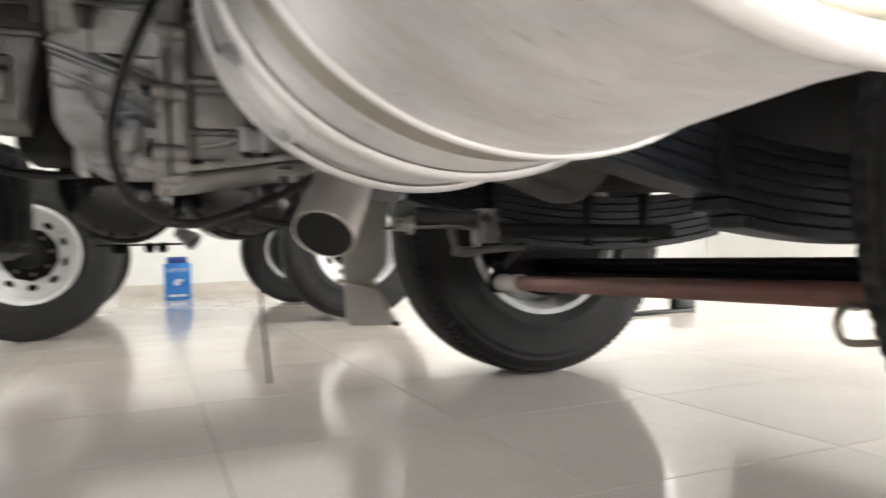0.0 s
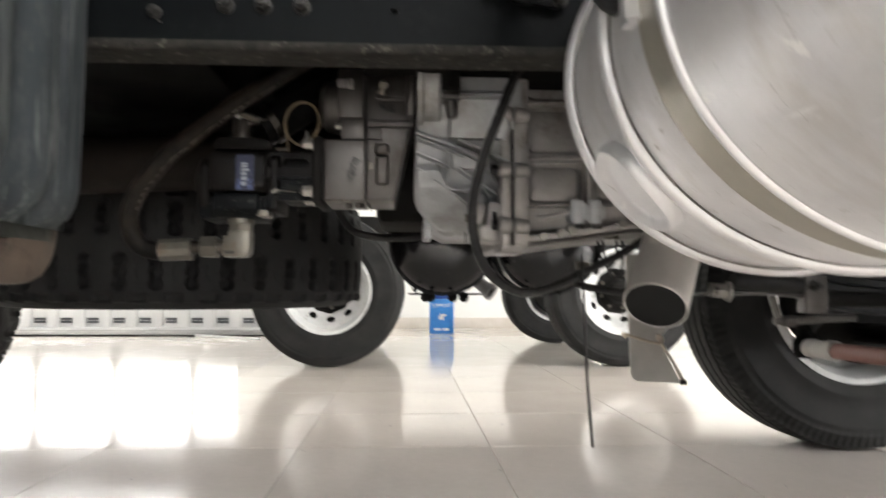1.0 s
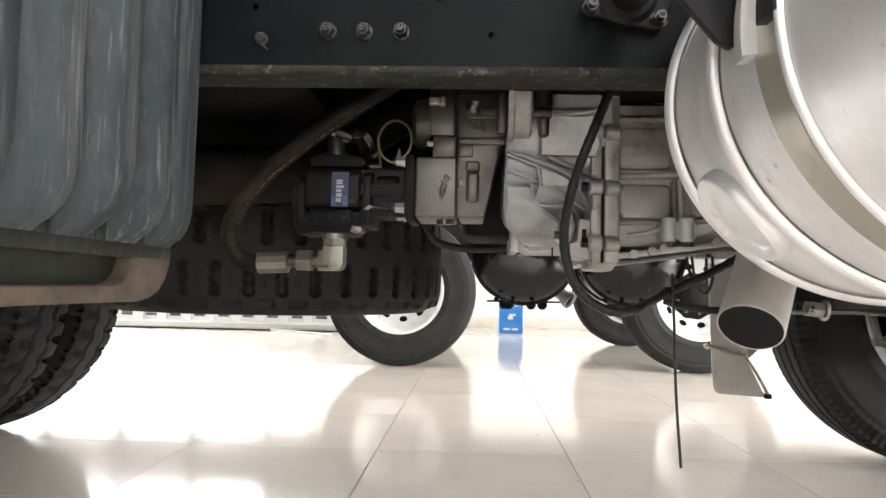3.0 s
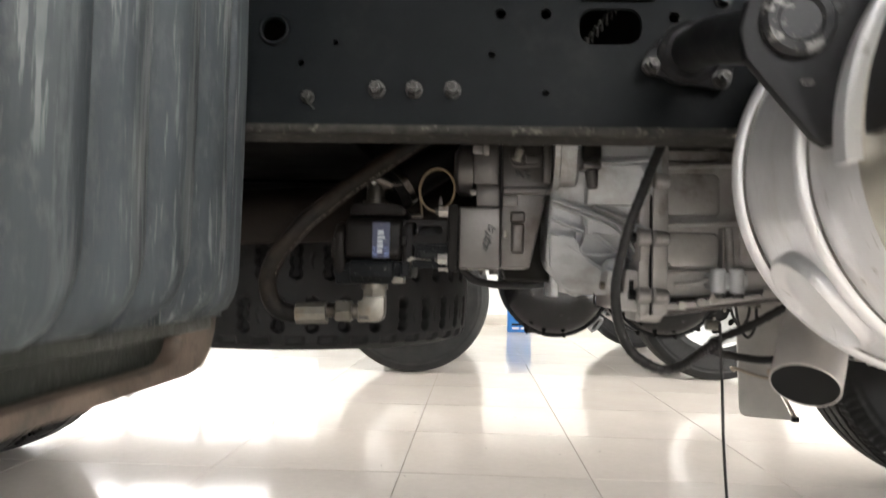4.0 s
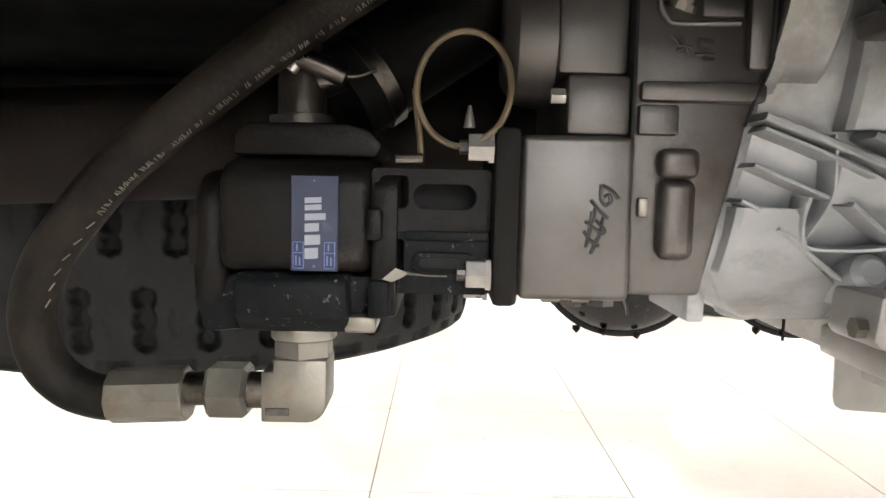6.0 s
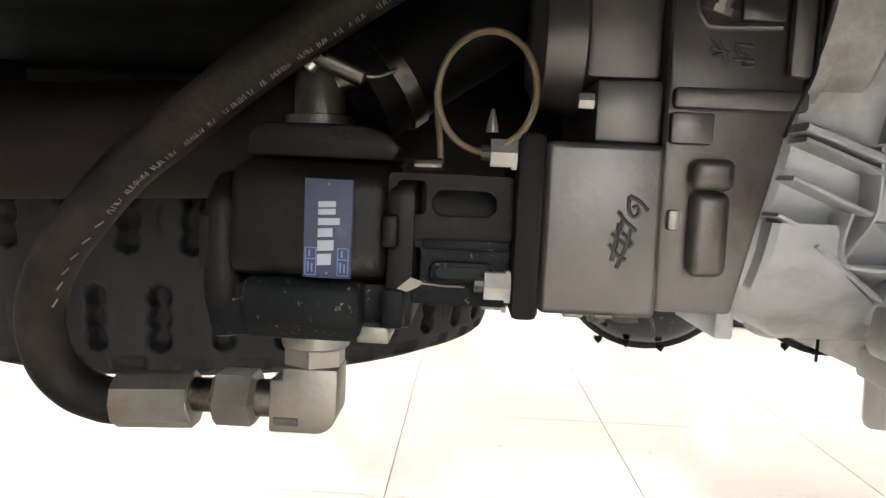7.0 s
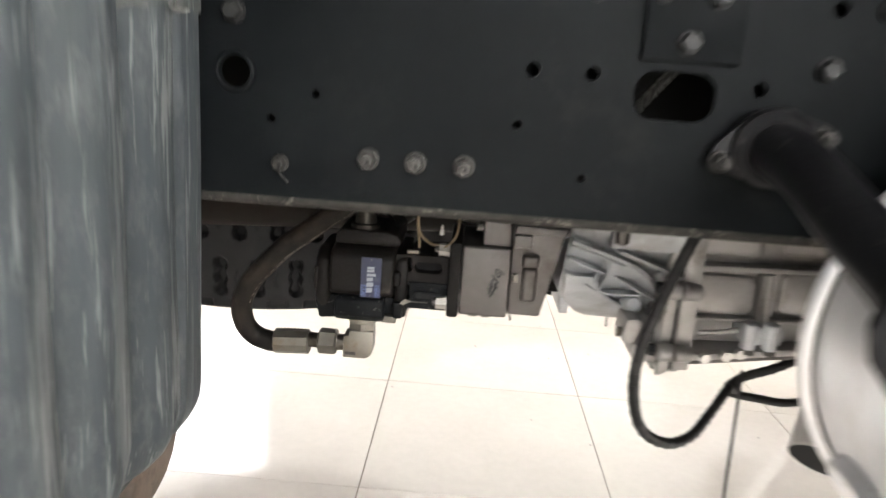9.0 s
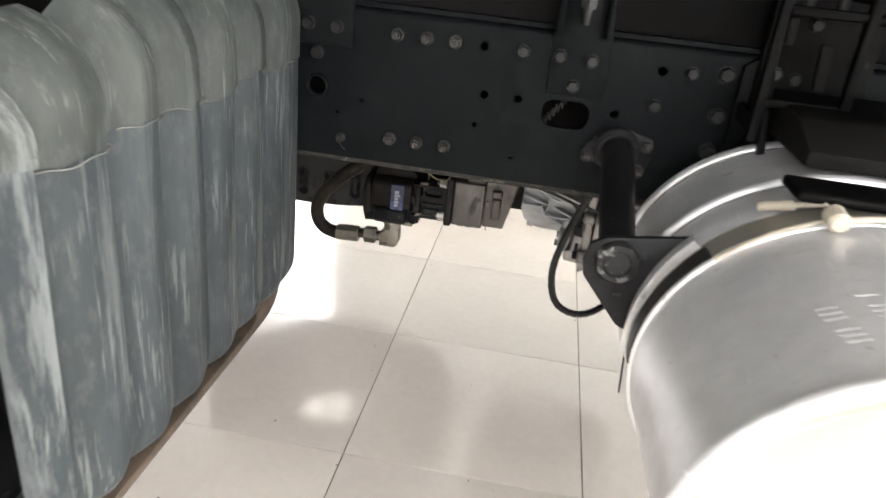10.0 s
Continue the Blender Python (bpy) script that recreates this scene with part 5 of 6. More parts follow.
for z in (0.862, 0.792, 0.699, 0.606):
    kn = part("knuckle", bm_cyl((0.3445, 0.222, z), (0.3675, 0.222, z - 0.001), 0.0138, 0.0138, seg=24, bev=0.003), M_CASE, gbx)
    part("knuckle_half", bm_cyl((0.3705, 0.222, z - 0.001), (0.396, 0.222, z - 0.002), 0.0135, 0.0115, seg=24, bev=0.003), M_CASE, kn)
    part("knuckle_web", bm_poly([(0.35, z - 0.04), (0.366, z - 0.03), (0.366, z), (0.35, z)], 0.220, 0.236, 0.004), M_CASE, kn)
    part("knuckle_bolt", bm_lathe([(0, 0), (0, 0.0088), (0.010, 0.0088), (0.010, 0)], (0.3335, 0.226, z), (1, 0, 0), 6), M_BLACK, kn)
for z, h, y0 in ((0.822, 0.0035, 0.262), (0.724, 0.004, 0.258), (0.872, 0.005, 0.266), (0.644, 0.003, 0.268)):
    part("case_rib", bm_poly([(0.3985, z - h), (0.97, z + 0.02 - h), (0.97, z + 0.02 + h), (0.3985, z + h)], y0, 0.294, 0.002, 1), M_CASE, gbx)
for z0, z1 in ((0.738, 0.812), (0.832, 0.862)):
    part("case_panel", bm_poly(rounded(0.404, 0.496, z0, z1, 0.012, 3), 0.278, 0.294, 0.005, 2), M_CASE, gbx)
    part("case_panel", bm_poly(rounded(0.524, 0.66, z0 + 0.008, z1 + 0.008, 0.012, 3), 0.28, 0.294, 0.005, 2), M_CASE, gbx)
part("case_panel", bm_poly(rounded(0.404, 0.493, 0.652, 0.712, 0.01, 3), 0.272, 0.294, 0.006, 2), M_CASE, gbx)
part("case_panel", bm_poly(rounded(0.528, 0.66, 0.656, 0.722, 0.01, 3), 0.278, 0.294, 0.006, 2), M_CASE, gbx)
part("panel_edge", bm_box(0.4945, 0.4985, 0.262, 0.294, 0.652, 0.7195, 0.0015, 1), M_CASE, gbx)
part("case_post", bm_cyl((0.5095, 0.268, 0.645), (0.506, 0.268, 0.7195), 0.0075, 0.0065, seg=18), M_CASE, gbx)
for x in (0.70, 0.82):
    part("case_post", bm_cyl((x, 0.285, 0.64), (x, 0.285, 0.93), 0.0085, seg=14), M_CASE, gbx)
part("brace", bm_tube([(0.418, 0.27, 0.622), (0.445, 0.266, 0.626), (0.474, 0.262, 0.634)], 0.0045, 10, 4), M_CASE, gbx)
lug = part("sensor_lug", bm_poly(rounded(0.471, 0.531, 0.617, 0.646, 0.008, 4), 0.246, 0.294, 0.004), M_CASTL, gbx)
for x in (0.482, 0.512):
    part("lug_post", bm_cyl((x, 0.247, 0.612), (x, 0.247, 0.652), 0.0115, seg=22, bev=0.002), M_CASTL, lug)
    part("lug_screw", bm_lathe([(0, 0), (0, 0.0085), (0.008, 0.0085), (0.008, 0)], (x + 0.003, 0.247, 0.6035), (0, 0, 1), 6), M_BOLT, lug)
part("sump_flange", bm_poly([(0.386, 0.580), (0.42, 0.583), (0.583, 0.606), (0.95, 0.612), (0.95, 0.622), (0.58, 0.6165), (0.42, 0.594), (0.386, 0.592)], 0.254, 0.62, 0.003), M_CASE, gbx)
part("sump_flange_lip", bm_poly([(0.39, 0.571), (0.42, 0.5745), (0.583, 0.598), (0.95, 0.604), (0.95, 0.611), (0.583, 0.6052), (0.42, 0.5822), (0.39, 0.579)], 0.262, 0.60, 0.002), M_CASTG, gbx)
part("corner_foot", bm_poly([(0.35, 0.562), (0.39, 0.560), (0.402, 0.578), (0.386, 0.586), (0.352, 0.588)], 0.256, 0.34, 0.005), M_CASE, gbx)
for x, z in ((0.455, 0.596), (0.475, 0.601), (0.425, 0.590), (0.56, 0.612), (0.60, 0.615)):
    part("sump_bolt", bm_lathe([(0, 0), (0, 0.008), (0.010, 0.008), (0.010, 0)], (x, 0.2545, z), (0, -1, 0), 6), M_NUT, gbx)
part("drain_plug", bm_lathe([(0, 0), (0, 0.013), (0.012, 0.013), (0.012, 0)], (0.552, 0.285, 0.588), (0, 0, 1), 6), M_ZINC, gbx)
part("top_pipe", bm_tube([(0.33, 0.27, 0.86), (0.39, 0.258, 0.868), (0.47, 0.262, 0.856), (0.56, 0.28, 0.866)], 0.007, 10, 5), M_CASE, gbx)
part("rear_cover", bm_box(0.135, 0.26, 0.40, 0.60, 0.622, 0.92, 0.02), M_DARK, gbx)
part("bell_housing", bm_lathe([(0, 0.17), (0.02, 0.19), (0.22, 0.26), (0.24, 0.26), (0.24, 0)], (0.98, 0.45, 0.80), (1, 0, 0), 40), M_CASTG, gbx)
part("engine_sump", bm_box(1.25, 2.4, 0.25, 0.65, 0.58, 1.05, 0.03), M_DARK, truck, "dark engine sump")

# power take-off
pto = part("power_take_off", bm_box(0.0575, 0.1255, 0.205, 0.34, 0.642, 0.7425, 0.004, 3), M_CASTG, truck, "grey cast power take-off box with marker scrawl")
part("mount_flange", bm_box(0.041, 0.057, 0.20, 0.34, 0.638, 0.7465, 0.004), M_DARK, pto)
part("upper_block", bm_box(0.085, 0.1235, 0.212, 0.36, 0.7432, 0.7795, 0.003), M_CASTG, pto)
part("upper_dome", bm_lathe([(0, 0), (0, 0.03), (0.008, 0.042), (0.03, 0.046), (0.031, 0.046)], (0.048, 0.262, 0.808), (1, 0, 0), 32), M_CASTG, pto)
part("dome_block", bm_box(0.079, 0.122, 0.216, 0.36, 0.7802, 0.862, 0.004), M_CASTG, pto)
part("adapter", bm_poly([(0.1262, 0.645), (0.172, 0.645), (0.178, 0.672), (0.197, 0.758), (0.205, 0.787), (0.205, 0.87), (0.1262, 0.87)], 0.214, 0.36, 0.003), M_CASTG, pto)
part("adapter_step", bm_box(0.128, 0.204, 0.206, 0.215, 0.764, 0.776, 0.003), M_CASTG, pto)
part("pocket_lip", bm_tube([(0.187, 0.2125, 0.812), (0.150, 0.2125, 0.811), (0.143, 0.2125, 0.814), (0.139, 0.2125, 0.822), (0.140, 0.2125, 0.832)], 0.0022, 8, 4), M_CASTG, pto)
part("pocket_block", bm_box(0.164, 0.189, 0.2105, 0.2145, 0.815, 0.829, 0.0015), M_CASTG, pto)
part("edge_band", bm_box(0.191, 0.205, 0.206, 0.2145, 0.783, 0.868, 0.004), M_CASTG, pto)
part("corner_pad", bm_box(0.1275, 0.152, 0.207, 0.2145, 0.744, 0.762, 0.002), M_CASTG, pto)
part("boss", bm_box(0.14, 0.164, 0.199, 0.2145, 0.718, 0.736, 0.005, 3), M_CASTG, pto)
part("long_boss", bm_box(0.1415, 0.1635, 0.2015, 0.2145, 0.668, 0.7175, 0.006, 3), M_CASTG, pto)
part("pin_head", bm_box(0.1295, 0.1365, 0.2075, 0.2145, 0.694, 0.706, 0.002), M_ZINC, pto)
for x0 in (0.124, 0.206):
    part("gasket", bm_box(x0 - 0.0006, x0 + 0.0012, 0.2075, 0.34, 0.645 if x0 < 0.2 else 0.79, 0.862), M_GAP, pto)
part("breather", bm_lathe([(0, 0), (0, 0.009), (0.004, 0.009), (0.004, 0.006), (0.012, 0.006), (0.014, 0.0075), (0.02, 0.0075), (0.022, 0.004), (0.026, 0)], (0.149, 0.2085, 0.818), (0.3, -0.3, 1), 10), M_ZINC, pto, "small zinc breather")
for y, z in ((0.207, 0.734), (0.207, 0.657), (0.236, 0.646)):
    nut = part("flange_nut", bm_lathe([(0, 0), (0, 0.0105), (0.003, 0.0105), (0.003, 0.009), (0.015, 0.009), (0.015, 0)], (0.0405, y, z), (-1, 0, 0), 6), M_NUT, pto, "bright zinc nut")
    part("stud_end", bm_cyl((0.0255, y, z), (0.020, y, z), 0.0045, seg=10), M_BOLT, nut)
part("top_clamp", bm_box(0.078, 0.0945, 0.2, 0.2155, 0.829, 0.841, 0.002), M_CASE, pto)
part("top_clamp", bm_box(0.0952, 0.105, 0.198, 0.2155, 0.827, 0.842, 0.003), M_NUT, pto)
part("seam", bm_tube([(0.2052, 0.2065, 0.88), (0.2055, 0.2065, 0.80), (0.2035, 0.2065, 0.783), (0.197, 0.2065, 0.768), (0.192, 0.2095, 0.75)], 0.0011, 6, 4), M_GAP, pto)
part("bright_bolt", bm_lathe([(0, 0), (0, 0.005), (0.009, 0.005), (0.009, 0)], (0.0845, 0.219, 0.767), (-1, 0, 0), 6), M_NUT, pto)
part("low_bolt", bm_lathe([(0, 0), (0, 0.006), (0.01, 0.006), (0.01, 0)], (0.098, 0.24, 0.643), (0, 0, -1), 6), M_CASTG, pto)
scrawl = (((0.106, 0.713), (0.106, 0.705), (0.109, 0.701), (0.112, 0.703), (0.111, 0.707), (0.108, 0.706)), ((0.106, 0.713), (0.112, 0.71), (0.117, 0.705)), ((0.1, 0.704), (0.105, 0.698), (0.111, 0.693)),
          ((0.101, 0.697), (0.1, 0.686), (0.098, 0.675)), ((0.108, 0.694), (0.106, 0.684), (0.101, 0.671)), ((0.097, 0.691), (0.104, 0.686), (0.107, 0.684)), ((0.096, 0.685), (0.101, 0.679), (0.106, 0.676)))
for s in scrawl + (((0.103, 0.692), (0.109, 0.686), (0.107, 0.683)), ((0.103, 0.699), (0.102, 0.694), (0.1, 0.689))):
    part("ink_stroke", bm_tube([(x, 0.2049, z) for x, z in s], 0.0012, 6, 4), M_INK, pto)
for s in (((0.147, 0.804), (0.152, 0.798)), ((0.152, 0.804), (0.159, 0.791)), ((0.148, 0.799), (0.159, 0.797)), ((0.15, 0.795), (0.156, 0.797)), ((0.162, 0.802), (0.172, 0.801)), ((0.163, 0.802), (0.164, 0.797), (0.169, 0.795), (0.167, 0.79), (0.173, 0.79)), ((0.161, 0.793), (0.173, 0.793))):
    part("ink_stroke", bm_tube([(x, 0.2137, z) for x, z in s], 0.0011, 6, 4), M_INK, pto)
part("sump_plug", bm_lathe([(0, 0), (0, 0.009), (0.008, 0.009), (0.008, 0)], (0.116, 0.24, 0.634), (0, 0, 1), 6), M_CASTG, pto)
part("wire_pin", bm_tube([(0.128, 0.24, 0.644), (0.133, 0.238, 0.634), (0.134, 0.238, 0.628)], 0.0012, 6, 3), M_BOLT, pto)
for x in (0.072, 0.09):
    part("rust_patch", bm_box(x, x + 0.012, 0.2062, 0.225, 0.6405, 0.6435, 0.001, 1), M_ZINC, pto)

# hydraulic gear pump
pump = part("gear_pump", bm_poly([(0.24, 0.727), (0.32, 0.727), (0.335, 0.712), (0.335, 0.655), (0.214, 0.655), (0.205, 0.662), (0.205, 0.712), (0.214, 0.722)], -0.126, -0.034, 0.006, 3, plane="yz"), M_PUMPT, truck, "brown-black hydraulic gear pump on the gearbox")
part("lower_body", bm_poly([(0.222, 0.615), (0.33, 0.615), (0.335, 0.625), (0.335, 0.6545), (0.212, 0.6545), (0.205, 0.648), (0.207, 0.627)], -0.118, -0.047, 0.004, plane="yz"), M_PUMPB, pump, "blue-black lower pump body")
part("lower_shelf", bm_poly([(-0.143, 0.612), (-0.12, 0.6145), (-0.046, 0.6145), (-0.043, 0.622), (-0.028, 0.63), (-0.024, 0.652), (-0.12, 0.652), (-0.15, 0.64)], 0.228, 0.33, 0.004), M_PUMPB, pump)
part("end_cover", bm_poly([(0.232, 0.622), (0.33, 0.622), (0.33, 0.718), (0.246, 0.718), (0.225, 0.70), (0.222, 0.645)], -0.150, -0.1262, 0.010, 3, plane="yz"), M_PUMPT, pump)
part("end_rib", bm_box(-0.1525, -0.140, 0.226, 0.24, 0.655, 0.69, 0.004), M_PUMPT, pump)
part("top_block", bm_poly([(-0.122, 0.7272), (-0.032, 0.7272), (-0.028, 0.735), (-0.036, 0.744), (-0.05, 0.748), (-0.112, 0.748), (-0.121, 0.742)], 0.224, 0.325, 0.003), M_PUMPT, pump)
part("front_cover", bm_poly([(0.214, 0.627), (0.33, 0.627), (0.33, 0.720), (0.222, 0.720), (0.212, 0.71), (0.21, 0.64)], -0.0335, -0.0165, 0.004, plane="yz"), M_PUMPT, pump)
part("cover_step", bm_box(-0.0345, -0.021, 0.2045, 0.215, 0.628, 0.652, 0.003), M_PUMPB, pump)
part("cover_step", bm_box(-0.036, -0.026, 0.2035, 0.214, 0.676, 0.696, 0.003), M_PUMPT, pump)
part("foot_step", bm_box(-0.05, -0.03, 0.216, 0.25, 0.6165, 0.627, 0.002), M_ZINC, pump)
slots = [rounded(-0.0076, 0.0315, 0.6957, 0.7115, 0.0075, 5), rounded(-0.029, -0.0105, 0.696, 0.7165, 0.004, 3), rounded(-0.029, -0.0125, 0.655, 0.677, 0.003, 3)]
# Black core paints the depth behind the slotted windows dark.
part("neck", bm_box(-0.0160, 0.0405, 0.234, 0.325, 0.645, 0.718, 0.006), M_GAP, pump)
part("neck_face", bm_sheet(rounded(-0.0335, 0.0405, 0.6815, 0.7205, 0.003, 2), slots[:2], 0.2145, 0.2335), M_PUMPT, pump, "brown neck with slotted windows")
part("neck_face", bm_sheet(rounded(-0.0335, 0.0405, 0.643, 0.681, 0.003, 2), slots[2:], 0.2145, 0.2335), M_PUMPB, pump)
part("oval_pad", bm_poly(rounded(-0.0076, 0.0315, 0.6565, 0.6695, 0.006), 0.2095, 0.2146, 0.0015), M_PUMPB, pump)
# Black inset paints the shade of a shallow dish on the pad.
part("pad_shade_inset", bm_poly(rounded(-0.0035, 0.0275, 0.6595, 0.6665, 0.0034), 0.2088, 0.2097, 0.0003, 1), M_GAP, pump)
part("neck_rib", bm_box(-0.012, 0.0395, 0.2105, 0.2146, 0.6765, 0.6825, 0.0015), M_PUMPB, pump)
part("torn_tag", bm_poly([(-0.025, 0.6535), (-0.017, 0.6605), (-0.0095, 0.658), (-0.013, 0.655), (-0.019, 0.652)], 0.1985, 0.2, 0), M_ZINC, pump, "scrap of grey foil tag")
part("tag_wire", bm_tube([(-0.012, 0.2, 0.6575), (0.002, 0.203, 0.656), (0.014, 0.206, 0.6555)], 0.0007, 6, 3), M_ZINC, pump)
part("lug_bolt", bm_cyl((-0.019, 0.212, 0.726), (-0.0015, 0.212, 0.7265), 0.0035, seg=10, bev=0.0008), M_CHROME, pump)
part("bleed_tip", bm_lathe([(0, 0), (0, 0.004), (0.006, 0.003), (0.014, 0.001), (0.014, 0)], (0.0265, 0.236, 0.748), (0, 0, 1), 10), M_NUT, pump)
plate = part("name_plate", bm_box(-0.081, -0.0525, 0.2033, 0.2046, 0.657, 0.715, 0.0004, 1), M_BLUE, pump, "blue plate with pale bars and a white mark")
for z0, z1, x1 in ((0.7022, 0.6988, -0.0625), (0.6978, 0.6945, -0.0625), (0.6925, 0.6885, -0.06), (0.6865, 0.6815, -0.064), (0.6795, 0.6735, -0.0632), (0.6715, 0.665, -0.0645)):
    part("print_bar", bm_poly([(-0.0726, z0 - 0.0006), (x1, z0), (x1, z1), (-0.0726, z1 - 0.0006)], 0.2026, 0.2034), M_PRINT, plate)
for x0 in (-0.0798, -0.0608):
    for x, z, w, h in ((0, 0.6585, 0.0066, 0.0004), (0, 0.6745, 0.0066, 0.0004), (0, 0.668, 0.0066, 0.0004), (0, 0.6585, 0.0004, 0.0164), (0.0062, 0.6585, 0.0004, 0.0164), (0.0015, 0.6605, 0.0008, 0.006), (0.0038, 0.6605, 0.0008, 0.005), (0.0022, 0.6695, 0.0008, 0.004)):
        part("fine_bar", bm_box(x0 + x, x0 + x + w, 0.2027, 0.2034, z, z + h), M_BLUEL, plate)
for x, z in ((-0.067, 0.712), (-0.067, 0.66)):
    part("rivet", bm_lathe([(0, 0), (0, 0.001), (0.001, 0)], (x, 0.2035, z), (0, -1, 0), 8), M_ZINC, plate)
PY = 0.25
port = part("pressure_fitting", bm_lathe([(0, 0), (0, 0.0205), (0.0115, 0.0205), (0.0115, 0)], (-0.0815, PY, 0.5945), (0, 0, 1), 6), M_ZINC, pump, "zinc elbow fitting below the pump")
part("port_collar", bm_cyl((-0.0815, PY, 0.606), (-0.0815, PY, 0.617), 0.022, seg=24, bev=0.001), M_ZINC, port)
arc = [(-0.077 + 0.0135 * math.cos(radians(a)), 0.5655 + 0.014 * math.sin(radians(a))) for a in range(-90, 1, 15)]
part("elbow", bm_poly([(-0.107, 0.5515)] + arc + [(-0.0635, 0.594), (-0.099, 0.594), (-0.099, 0.586), (-0.107, 0.586)], PY - 0.0175, PY + 0.0175, 0.0018), M_ZINC, port)
part("cast_mark", bm_box(-0.104, -0.088, PY - 0.0182, PY - 0.0174, 0.5565, 0.5615, 0.0003, 1), M_BOLT, port)
part("stub", bm_cyl((-0.118, PY, 0.5685), (-0.1072, PY, 0.5685), 0.0125, seg=18), M_CHROME, port)
part("union_nut", bm_lathe([(0, 0), (0, 0.0165), (0.003, 0.0195), (0.0255, 0.0195), (0.0285, 0.0165), (0.0285, 0)], (-0.1465, PY, 0.5685), (1, 0, 0), 6), M_ZINC, port)
part("stub", bm_cyl((-0.162, PY, 0.5685), (-0.1467, PY, 0.5685), 0.0115, seg=18), M_CHROME, port)
part("ferrule", bm_lathe([(0, 0), (0, 0.0172), (0.0012, 0.0188), (0.051, 0.0188), (0.052, 0.0175), (0.052, 0)], (-0.2125, PY, 0.5625), (1, 0, 0.05), 10), M_ZINC, port)
HOSE = [(-0.209, 0.25, 0.5605), (-0.222, 0.25, 0.5615), (-0.243, 0.25, 0.569), (-0.257, 0.245, 0.589), (-0.260, 0.24, 0.621), (-0.245, 0.232, 0.656), (-0.220, 0.225, 0.687), (-0.192, 0.22, 0.717), (-0.163, 0.217, 0.74), (-0.128, 0.214, 0.768), (-0.094, 0.212, 0.793), (-0.061, 0.21, 0.815), (-0.02, 0.21, 0.842), (0.03, 0.212, 0.875), (0.09, 0.22, 0.915)]
hose = part("pressure_hose", bm_tube(HOSE, 0.0152, 20, 8), M_HOSE, truck, "dark rubber hydraulic hose with worn pale print")
hp = spline(HOSE[4:13], 26)
rnd = random.Random(5)
for i in range(6, len(hp) - 1):
    d = (hp[i + 1] - hp[i]).normalized()
    nrm = Vector((0.95 * abs(d.z), -0.62, -0.95 * abs(d.x))).normalized()
    across = nrm.cross(d).normalized()
    c = hp[i] + nrm * 0.0150
    if i < 60:
        if i % 9 == 0:
            part("print_mark", bm_tube([c - d * 0.003 + across * 0.001, c + d * 0.003 - across * 0.001], 0.0006, 4, 1), M_MARK, hose)
    elif i % 17 not in (0, 1, 2) and rnd.random() < 0.8:
        h = rnd.uniform(0.0012, 0.0022)
        part("print_mark", bm_tube([c - across * h, c + across * h + d * rnd.uniform(-0.0015, 0.0015)], 0.00045, 4, 1), M_MARK, hose)
part("hose_clamp", bm_lathe([(0, 0.0146), (0, 0.0175), (0.012, 0.0175), (0.012, 0.0146)], (-0.088, 0.3, 0.80), (0.7, 0, 0.5), 20), M_CHROME, hose)
suct = part("suction_port", bm_lathe([(0, 0), (0, 0.0215), (0.0055, 0.0215), (0.0065, 0.016), (0.03, 0.0155), (0.036, 0.0135), (0.041, 0.009), (0.043, 0)], (-0.083, 0.25, 0.7485), (-0.02, 0, 1), 28), M_BRASS, pump, "dull chrome suction elbow")
part("side_spout", bm_cyl((-0.08, 0.25, 0.776), (-0.055, 0.262, 0.786), 0.013, seg=18, bev=0.002), M_CHROME, suct)
part("clamp_bolt", bm_cyl((-0.082, 0.23, 0.790), (-0.052, 0.232, 0.777), 0.0068, seg=12, bev=0.001), M_CHROME, suct)
part("clamp_band", bm_lathe([(0, 0.0345), (0, 0.036), (0.011, 0.036), (0.011, 0.0345)], (-0.046, 0.28, 0.78), (0.8, 0.25, 0.6), 32), M_CHROME, suct)
part("band_screw", bm_cyl((-0.088, 0.232, 0.781), (-0.076, 0.231, 0.795), 0.0045, seg=12, bev=0.001), M_NUT, suct)
part("clamp_head", bm_lathe([(0, 0), (0, 0.0065), (0.008, 0.0065), (0.008, 0)], (-0.086, 0.228, 0.789), (-0.5, 0, 1), 6), M_CHROME, suct)
part("clamp_tail", bm_tube([(-0.053, 0.232, 0.778), (-0.044, 0.235, 0.779), (-0.034, 0.24, 0.784)], 0.0012, 6, 4), M_CHROME, suct)
part("suction_hose", bm_tube([(-0.06, 0.275, 0.77), (-0.02, 0.29, 0.80), (0.03, 0.30, 0.835), (0.09, 0.31, 0.88), (0.14, 0.32, 0.92)], 0.034, 20, 6), M_DEEP, truck, "thick black rubber suction hose")
loopc = Vector((0.0225, 0.232, 0.7695))
part("loop_tube", bm_tube([loopc + Vector((0.0315 * math.cos(a) * (1 + 0.02 * a), 0.004 * a, 0.0345 * math.sin(a))) for a in [radians(-70 - 30 * k) for k in range(13)]], 0.0021, 8, 4), M_TAN, truck, "thin tan plastic vent tube coiled in a loop")

part("vent_tube", bm_tube([(-0.0085, 0.238, 0.772), (-0.0070, 0.237, 0.755), (-0.005, 0.236, 0.74), (-0.004, 0.236, 0.727)], 0.0021, 8, 4), M_TAN, truck, "thin tan plastic vent tube")
# cables
LOOP = [(0.392, 0.15, 0.90), (0.362, 0.14, 0.835), (0.335, 0.13, 0.77), (0.309, 0.122, 0.70), (0.292, 0.12, 0.62), (0.299, 0.12, 0.56), (0.321, 0.13, 0.522), (0.362, 0.155, 0.498), (0.404, 0.19, 0.496), (0.45, 0.25, 0.509), (0.507, 0.32, 0.53), (0.565, 0.32, 0.557), (0.63, 0.32, 0.594)]
